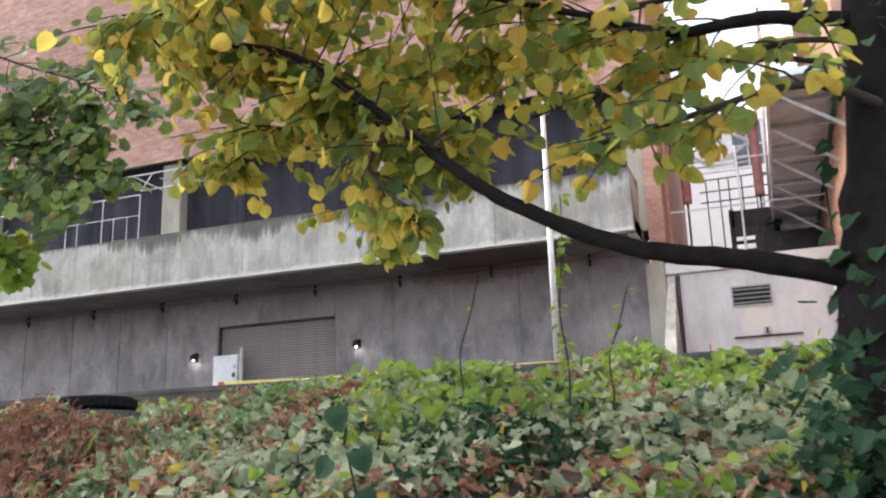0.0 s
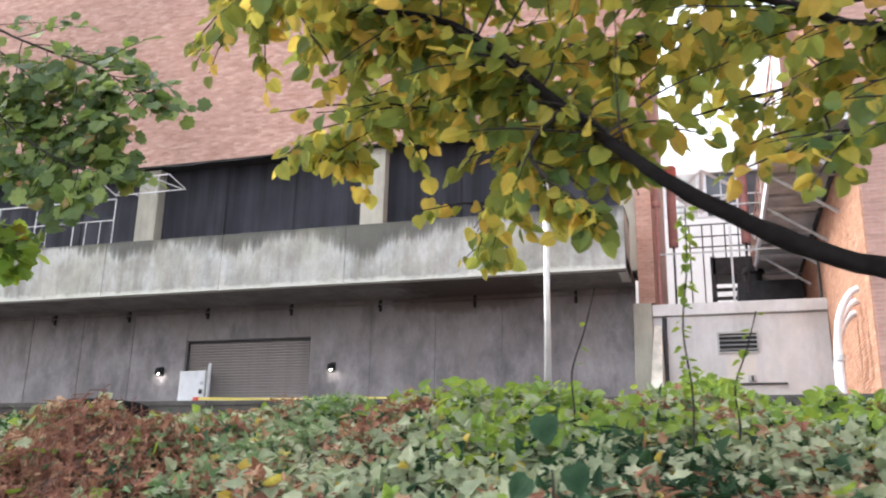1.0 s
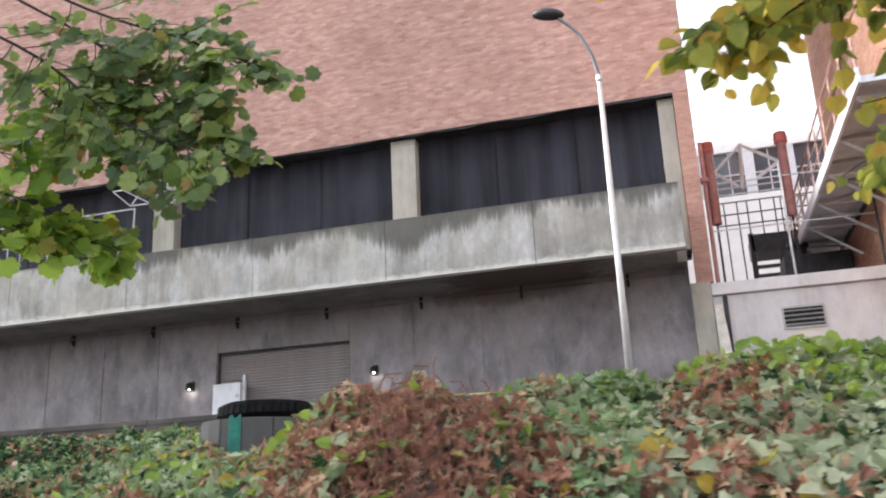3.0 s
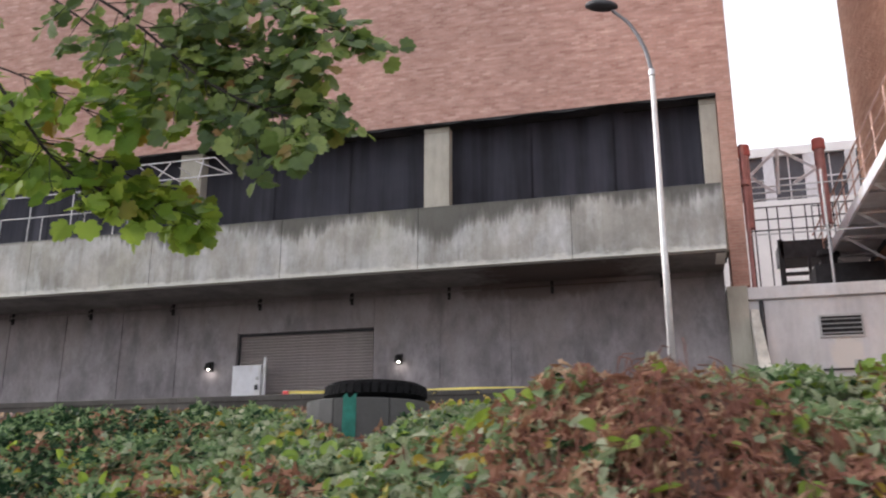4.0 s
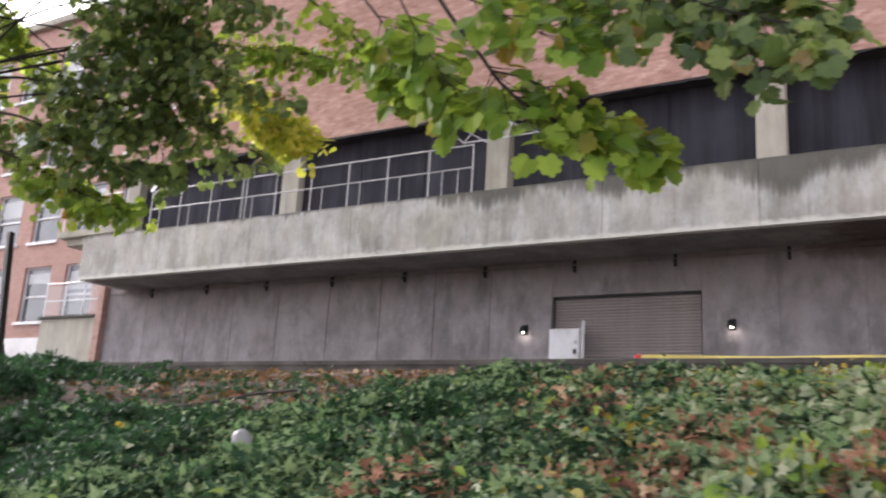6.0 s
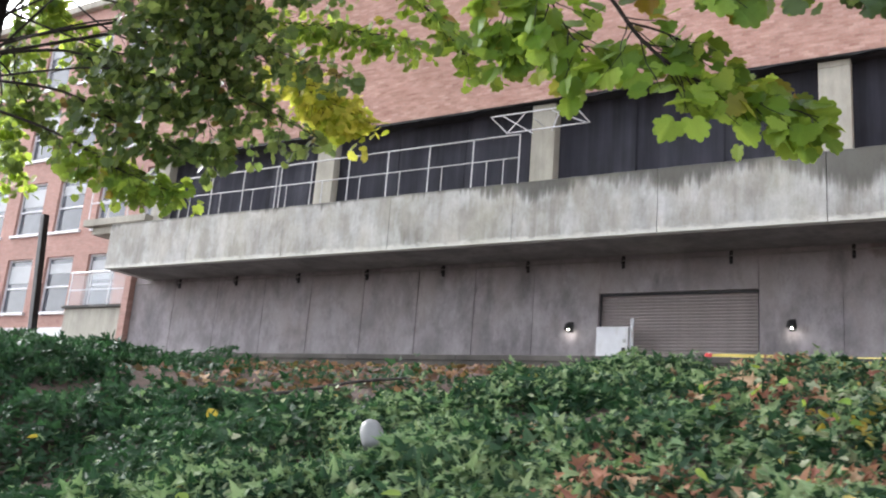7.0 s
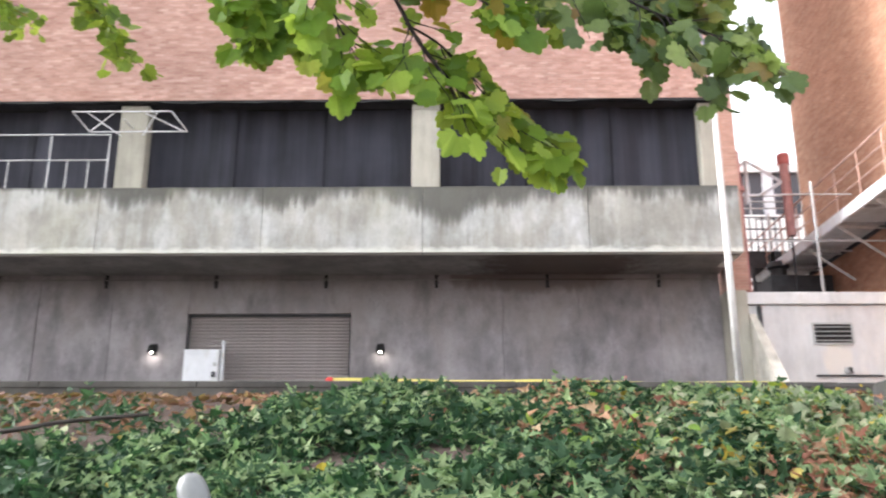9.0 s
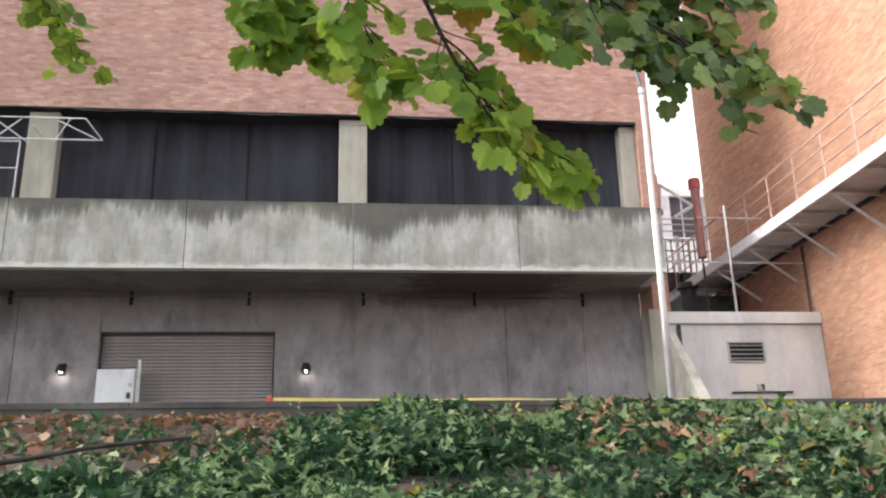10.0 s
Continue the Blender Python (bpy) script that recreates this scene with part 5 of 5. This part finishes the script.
def maple_tree():
    """The maple whose limbs hang in from above."""
    random.seed(23), np.random.seed(23)
    t = thing("maple_tree", (-13.2, 4.0, 1.4), "large green maple with long drooping limbs over the bank", "tree")
    bm = bmesh.new()
    tube(bm, smooth_line(((-13.2, 4.0, 1.0), (-13.15, 4.02, 3.0), (-13.0, 4.1, 5.5), (-12.9, 4.2, 8.0), (-13.0, 4.2, 11.0)), 6), 0.30, 0.12, 14, 0.06)
    part("trunk", bm, BARK, t, "", True)
    kw = dict(half=MAPLE_HALF, size=0.155, spread=0.42, hang=0.05, fan=True)
    dk = dict(half=MAPLE_HALF, size=0.135, spread=0.5, hang=0.05, fan=True)
    # the drooping green limb
    spray(t, ((-12.95, 4.15, 6.6), (-10.8, 5.3, 6.4), (-9.5, 6.1, 5.7), (-8.95, 6.5, 4.98), (-8.69, 6.72, 4.58), (-8.42, 6.98, 4.38), (-8.14, 7.3, 4.32), (-7.90, 7.55, 4.30)), 0.022, 0.006, 42, 4, start=0.50, reach=0.64, sag=0.06, loose=180, material=MAPLE, **kw)
    spray(t, ((-8.80, 6.65, 4.72), (-8.55, 6.95, 4.70), (-8.25, 7.4, 4.55), (-8.0, 7.8, 4.42)), 0.009, 0.004, 11, 6, start=0.25, reach=0.40, sag=0.10, loose=40, material=MAPLE, **kw)
    spray(t, ((-9.2, 6.3, 5.35), (-8.8, 6.5, 5.2), (-8.45, 6.7, 5.0), (-8.15, 6.85, 4.92)), 0.009, 0.004, 13, 6, start=0.2, reach=0.45, sag=0.10, loose=40, material=MAPLE, **kw)
    spray(t, ((-12.95, 4.15, 6.9), (-11.2, 5.6, 6.7), (-10.3, 6.5, 5.9), (-9.85, 6.95, 5.25), (-9.75, 7.05, 5.0)), 0.018, 0.005, 26, 7, start=0.62, reach=0.5, sag=0.12, loose=30, material=MAPLE, **kw)
    spray(t, ((-9.6, 6.05, 5.75), (-9.42, 6.4, 5.2), (-9.25, 6.7, 4.78), (-9.12, 6.85, 4.58)), 0.009, 0.004, 14, 5, start=0.3, reach=0.5, sag=0.08, loose=30, material=MAPLE, **kw)
    # limbs beyond it, most with shade put into their leaf colour
    spray(t, ((-12.95, 4.15, 7.3), (-10.5, 6.2, 7.1), (-8.6, 6.9, 6.2), (-7.5, 7.1, 5.3), (-6.55, 7.1, 4.80)), 0.024, 0.006, 38, 11, start=0.45, reach=1.15, sag=0.1, material=MAPLE_SHADED, **dk)
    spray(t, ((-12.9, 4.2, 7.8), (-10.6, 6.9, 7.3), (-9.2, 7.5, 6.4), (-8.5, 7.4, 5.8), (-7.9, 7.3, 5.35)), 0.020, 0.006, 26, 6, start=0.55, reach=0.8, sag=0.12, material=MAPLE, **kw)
    spray(t, ((-12.95, 4.15, 7.6), (-9.8, 6.2, 7.4), (-8.0, 7.2, 6.6), (-7.0, 7.5, 6.2), (-6.4, 7.4, 5.7)), 0.020, 0.006, 28, 11, start=0.45, reach=1.1, sag=0.1, material=MAPLE_SHADED, **dk)
    spray(t, ((-12.95, 4.15, 7.7), (-10.2, 6.5, 7.5), (-8.4, 7.3, 6.6), (-7.6, 7.4, 5.9), (-6.95, 7.3, 5.2)), 0.020, 0.006, 30, 11, start=0.55, reach=1.0, sag=0.1, material=MAPLE_SHADED, **dk)
    # unseen crowns overhead, added to darken the west end of the bank
    crown(t, (-14.8, 2.8, 8.9), (2.4, 2.2, 1.3), 60, MAPLE_SHADED)
    crown(t, (-15.6, 5.0, 11.4), (3.4, 3.6, 2.0), 110, MAPLE_SHADED)
    crown(t, (-14.0, 0.5, 9.6), (3.4, 2.8, 1.6), 170, MAPLE_SHADED)
    crown(t, (-17.5, 2.0, 8.6), (2.8, 2.4, 1.8), 140, MAPLE_SHADED)
    crown(t, (-12.2, 3.2, 11.0), (3.0, 2.8, 1.6), 130, MAPLE_SHADED)
    spray(t, ((-13.0, 4.2, 7.2), (-13.1, 7.0, 7.7), (-12.7, 9.3, 7.4), (-12.3, 10.5, 6.8)), 0.026, 0.007, 22, 7, start=0.55, reach=1.0, sag=0.12, material=MAPLE, **kw)


def far_maple():
    """The darker maple beyond, with a golden limb."""
    random.seed(37), np.random.seed(37)
    t = thing("maple_tree", (-20.3, 8.4, 2.2), "dense dark green maple with one yellowing limb", "tree")
    bm = bmesh.new()
    tube(bm, smooth_line(((-20.3, 8.4, 2.0), (-20.3, 8.45, 4.5), (-20.1, 8.5, 7.0), (-20.0, 8.6, 12.0)), 6), 0.28, 0.12, 12, 0.06)
    part("trunk", bm, BARK, t, "", True)
    kw = dict(half=MAPLE_HALF, size=0.15, spread=0.7, hang=0.1, fan=True)
    spray(t, ((-20.1, 8.5, 7.4), (-18.2, 10.6, 8.5), (-17.0, 12.0, 8.2), (-15.9, 12.7, 7.3)), 0.030, 0.006, 60, 9, start=0.66, reach=1.0, sag=0.2, material=MAPLE_GOLD, **kw)
    spray(t, ((-17.6, 11.3, 8.35), (-16.9, 11.6, 8.05), (-16.2, 11.9, 7.55), (-15.8, 12.1, 7.2)), 0.012, 0.005, 26, 8, start=0.2, reach=0.8, sag=0.2, material=MAPLE_GOLD, **kw)
    spray(t, ((-20.1, 8.5, 7.6), (-18.2, 10.5, 8.7), (-16.6, 11.9, 8.9), (-14.7, 12.4, 8.5)), 0.028, 0.006, 44, 8, start=0.5, reach=1.1, sag=0.2, material=MAPLE, **kw)
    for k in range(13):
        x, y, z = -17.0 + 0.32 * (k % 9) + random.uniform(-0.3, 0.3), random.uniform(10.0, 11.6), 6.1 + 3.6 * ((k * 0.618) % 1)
        spray(t, ((-20.1, 8.5, 7.0 + k * 0.25), (-18.6, 9.6, z + 1.3), (-17.3, 10.3, z + 1.0), (x, y, z)), 0.020, 0.005, 34, 8, start=0.30, reach=1.05, sag=0.25, material=MAPLE_SHADED, **kw)
    # two more unseen crowns, added to keep sky light off bank and wall
    crown(t, (-20.0, 8.6, 13.0), (3.6, 3.4, 2.4), 130, MAPLE_SHADED)
    crown(t, (-21.0, 12.0, 16.4), (5.0, 3.6, 2.4), 170, MAPLE_SHADED)
    # low limbs, light shining through
    for k in range(7):
        x, y, z = -22.3 + 0.58 * (k % 5) + random.uniform(-0.2, 0.2), random.uniform(10.1, 10.9), 5.3 + 0.42 * ((k * 4) % 9)
        spray(t, ((-20.1, 8.5, 6.4 + k * 0.35), (-20.6, 9.2, z + 1.0), (x * 0.5 - 10.4, 9.8, z + 0.6), (x, y, z)), 0.020, 0.005, 22, 8, start=0.3, reach=0.75, sag=0.3, material=MAPLE if k % 3 else MAPLE_SHADED, **kw)
    for k in range(3):
        z = 5.5 + k * 0.7
        spray(t, ((-20.1, 8.5, 6.6 + k * 0.4), (-19.2, 9.4, z + 0.8), (-18.3, 9.9, z + 0.3), (-17.3, 10.3, z - 0.1)), 0.030, 0.007, 40, 8, start=0.3, reach=0.8, sag=0.35, material=MAPLE_SHADED if k else MAPLE, **kw)


def crown(tree, centre, radii, limbs, material):
    """An unseen upper crown, added to cast shade: limbs from the stem, clumps of leaves towards its uneven outline."""
    bm, P, D, S = bmesh.new(), [], [], []
    c = Vector(centre)
    for k in range(limbs):
        d = Vector((random.gauss(0, 1), random.gauss(0, 1), random.gauss(0.2, 0.7))).normalized()
        r = random.uniform(0.45, 1.0) ** 0.6 * random.uniform(0.8, 1.12)
        tip = c + Vector((d.x * radii[0], d.y * radii[1], d.z * radii[2])) * r
        root = Vector((c.x, c.y, c.z - radii[2] * random.uniform(0.2, 0.9)))
        tube(bm, (root, root.lerp(tip, 0.5) + Vector((0, 0, 0.2)), tip), 0.03, 0.006, 5)
        for j in range(36):
            w = Vector((random.gauss(0, 0.42), random.gauss(0, 0.42), random.gauss(0, 0.26)))
            P.append(tuple(tip + w))
            D.append((random.gauss(0, 1), random.gauss(0, 1), random.gauss(-0.3, 0.5)))
            S.append(random.uniform(0.11, 0.20))
    limb = part("shade_crown_limbs", bm, TWIG, tree, "", True)
    tagged(limb, kind="stuff")
    tagged(scatter("crown", MAPLE_HALF, P, D, S, material, tree), kind="stuff")


turning_tree()
maple_tree()
far_maple()


# ---- ivy, withered vines and fallen leaves on the bank ----
def bank_cover():
    rng = np.random.default_rng(5)

    def grow(name, half, material, label, category, count, xr, yr, keep, size, lift, tilt=0.7, droop=0.25, heap=True, fall=0.0):
        P, D, S = [], [], []
        while len(P) < count:
            x, y = rng.uniform(*xr), rng.uniform(*yr)
            if rng.random() > keep(x, y):
                continue
            tuft = 0.55 + 0.8 * noise.noise((x * 1.5, y * 1.5, 9.0)) + 0.55 * noise.noise((x * 3.9, y * 3.9, 2.0))
            if heap and rng.random() > 0.25 + 1.1 * tuft:
                continue
            z = ground_z(x, y) - 0.03 + lift * (0.1 + 0.9 * rng.random() ** 0.8) * max(0.15, 0.12 + 1.3 * tuft)
            P.append((x, y, z))
            D.append((rng.normal(0, 0.8), rng.normal(-0.55, 0.7), rng.normal(0.1, tilt) - fall))
            S.append(size * min(1.6, max(0.45, rng.lognormal(-0.08, 0.30))))
        return tagged(scatter(name, half, P, D, S, material, None, "", 0.25, droop), label, category, "", "stuff")

    def patch(x, y, s, f, lo, hi):
        return min(1.0, max(0.0, (noise.noise((x * f + s, y * f - s, s)) - lo) / (hi - lo)))

    def dead(x, y):
        m = math.exp(-((x + 3.75) / 0.42) ** 2 - ((y - 3.9) / 0.9) ** 2) + 0.6 * math.exp(-((x + 0.7) / 0.4) ** 2 - ((y - 3.6) / 0.4) ** 2)
        warm = 0.85 if -7.4 < x < -4.6 and y < 4.9 else 0.65 if x > -7.4 and y < 5.6 else 0.35 if x > -8.2 else 0.1
        return min(0.72, m + warm * patch(x, y, 3.1, 1.7, 0.0, 0.25))

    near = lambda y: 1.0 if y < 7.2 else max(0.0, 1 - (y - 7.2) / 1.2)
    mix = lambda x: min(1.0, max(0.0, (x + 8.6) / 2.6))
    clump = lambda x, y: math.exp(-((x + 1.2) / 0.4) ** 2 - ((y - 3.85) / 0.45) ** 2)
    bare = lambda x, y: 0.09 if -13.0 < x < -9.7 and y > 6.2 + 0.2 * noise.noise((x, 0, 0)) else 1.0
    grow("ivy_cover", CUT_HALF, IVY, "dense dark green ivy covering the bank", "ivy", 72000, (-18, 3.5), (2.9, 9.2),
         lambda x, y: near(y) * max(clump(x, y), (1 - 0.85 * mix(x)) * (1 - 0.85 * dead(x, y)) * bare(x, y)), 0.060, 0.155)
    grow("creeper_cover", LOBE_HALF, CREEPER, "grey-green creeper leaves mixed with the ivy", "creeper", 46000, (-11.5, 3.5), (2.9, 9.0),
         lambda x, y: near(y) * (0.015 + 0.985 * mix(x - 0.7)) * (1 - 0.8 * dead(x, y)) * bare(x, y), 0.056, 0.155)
    grow("vine_cover", ROUND_HALF, VINE, "fresh light green creeper leaves among the ivy", "creeper", 11000, (-9.4, 3.5), (3.2, 8.5),
         lambda x, y: (0.9 if x > -2.9 else 0.16 if x > -6.6 else 0.02) * patch(x, y, 7.7, 0.8, -0.25, 0.3) * (1 - 0.7 * dead(x, y)), 0.056, 0.19)
    # light-coloured ivy copy, thickening eastward where the bank is better lit
    grow("young_ivy", CUT_HALF, IVY_LIT, "paler ivy leaves on top of the mat, brighter light in their colour", "ivy", 42000, (-12.5, -3.0), (2.9, 8.6),
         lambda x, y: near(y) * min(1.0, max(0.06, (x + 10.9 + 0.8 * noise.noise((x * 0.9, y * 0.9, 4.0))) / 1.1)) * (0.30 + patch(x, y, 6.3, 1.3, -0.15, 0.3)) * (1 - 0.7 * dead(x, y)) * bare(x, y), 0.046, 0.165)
    grow("withered_vines", CUT_HALF, DEAD, "withered reddish brown vine leaves in drifts", "creeper", 13500, (-8.7, 3.5), (3.2, 7.0), dead, 0.048, 0.17, 0.9, 0.5)
    grow("mound_leaves", CUT_HALF, DEAD, "shrivelled brown leaves hanging on the mound", "creeper", 3200, (-4.7, -3.0), (3.0, 4.3), lambda x, y: math.exp(-((x + 3.78) / 0.45) ** 2), 0.05, 0.17, 0.6, 0.6, heap=False, fall=1.1)
    grow("yellow_leaves", ROUND_HALF, YELLOW, "scattered yellow leaves lying on the ivy", "leaves", 4200, (-12, 3.5), (3.2, 9.0),
         lambda x, y: (2.2 if -7.6 < x < -4.8 else 1.0 if x > -7 else 0.06 * (y < 6.5)) * (0.15 + patch(x, y, 4.4, 2.1, 0.0, 0.3)), 0.055, 0.14)
    grow("leaf_litter", MAPLE_HALF, LITTER, "brown fallen leaves littering the dirt shelf", "leaves", 14000, (-24, 2), (6.3, 14.9),
         lambda x, y: 0.4 + 0.6 * patch(x, y, 1.7, 0.6, -0.2, 0.3), 0.075, 0.05, 0.25, heap=False)
    grow("yellow_weeds", ROUND_HALF, YELLOW, "yellowing weeds along the kerb", "weeds", 240, (-8, 2), (9.5, 14.9),
         lambda x, y: patch(x, y, 5.0, 0.7, -0.1, 0.4), 0.06, 0.14, heap=False)


def climbing_vine(x, y, height, lean, thick):
    random.seed(int(abs(x) * 100))
    t = thing("climbing_vine", (x, y, ground_z(x, y)), "thin upright vine with pale yellow-green leaves", "vine", "upright vines on the bank")
    z0 = ground_z(x, y)
    pts = [(x + lean * u * u + 0.018 * math.sin(u * 9), y, z0 + height * u) for u in (0, 0.25, 0.5, 0.75, 1.0)]
    line = smooth_line(pts, 5)
    part("stem", tube(bmesh.new(), line, 0.006, 0.003, 5), TWIG, t)
    v, faces = leaf_points(ROUND_HALF)
    me = bpy.data.meshes.new("leaf")
    me.from_pydata(v.tolist(), [], faces)
    me.materials.append(VINE)
    for k in range(int(thick * height)):
        p, d = along(line, 0.2 + 0.8 * random.random())
        w = Vector((random.uniform(-1, 1), random.uniform(-1, 1), random.uniform(-0.7, 0.3))).normalized()
        xx = w.cross(Vector((0.1, 0.2, 1))).normalized()
        ob = new("leaf", me)
        ob.matrix_basis = Matrix.Translation(p + w * 0.02) @ Matrix((xx, w, xx.cross(w))).transposed().to_4x4() @ Matrix.Scale(random.uniform(0.028, 0.05), 4)
        ob.parent = t
        ob.matrix_parent_inverse = t.matrix_basis.inverted()


def withered_strands():
    """Dry vine strands hanging down the mound."""
    random.seed(9)
    bm = bmesh.new()
    for k in range(420):
        x, y = random.gauss(-3.72, 0.42), random.gauss(3.9, 0.32)
        if k % 8 == 0:
            x, y = random.uniform(-5.6, -2.2), random.uniform(3.5, 4.6)
        z = ground_z(x, y) + random.uniform(0.04, 0.15)
        dx, dy = random.gauss(0, 0.06), -random.uniform(0.02, 0.16)
        ln = random.uniform(0.12, 0.34)
        pts = [(x, y, z), (x + dx * 0.5, y + dy * 0.7, z + 0.02 - ln * 0.25), (x + dx, y + dy, z - ln * 0.7), (x + dx * 1.2, y + dy * 1.1, z - ln)]
        tube(bm, pts, 0.0026, 0.0016, 4)
    tagged(part("withered_strands", bm, STRAND), "dry reddish vine strands hanging over the mound", "creeper", "", "stuff")


def broad_leaf_plant():
    random.seed(3)
    t = thing("broad_leaf_plant", (-1.38, 3.1, ground_z(-1.38, 3.1)), "low plant with broad dark green leaves at the bank's foot", "plant")
    z0 = ground_z(-1.38, 3.1)
    part("stem", tube(bmesh.new(), smooth_line(((-1.38, 3.1, z0 - 0.05), (-1.40, 2.98, z0 + 0.3), (-1.39, 2.84, 1.92)), 5), 0.008, 0.004, 6), TWIG, t)
    v, faces = leaf_points(ROUND_HALF, 0.15, 0.3)
    me = bpy.data.meshes.new("leaf")
    me.from_pydata(v.tolist(), [], faces)
    me.materials.append(IVY)
    for x, y, z, dx, dz, s in ((-1.41, 2.80, 2.06, 0.25, -0.9, 0.08), (-1.33, 2.80, 1.93, 0.35, -0.9, 0.08), (-1.46, 2.86, 1.90, -0.6, -0.7, 0.075), (-1.36, 2.88, 1.80, 0.5, -0.7, 0.08), (-1.44, 2.92, 1.72, -0.3, -0.8, 0.075)):
        w = Vector((dx, -0.25, dz)).normalized()
        xx = w.cross(Vector((0.15, -1, 0.35))).normalized()
        ob = new("leaf", me)
        ob.matrix_basis = Matrix.Translation((x, y, z)) @ Matrix((xx, w, xx.cross(w))).transposed().to_4x4() @ Matrix.Scale(s, 4)
        ob.parent = t
        ob.matrix_parent_inverse = t.matrix_basis.inverted()


bank_cover()
withered_strands()
broad_leaf_plant()
climbing_vine(-1.07, 4.6, 1.2, 0.02, 48)
climbing_vine(-0.88, 4.7, 0.7, 0.12, 30)
climbing_vine(-1.60, 4.5, 0.8, 0.12, 5)
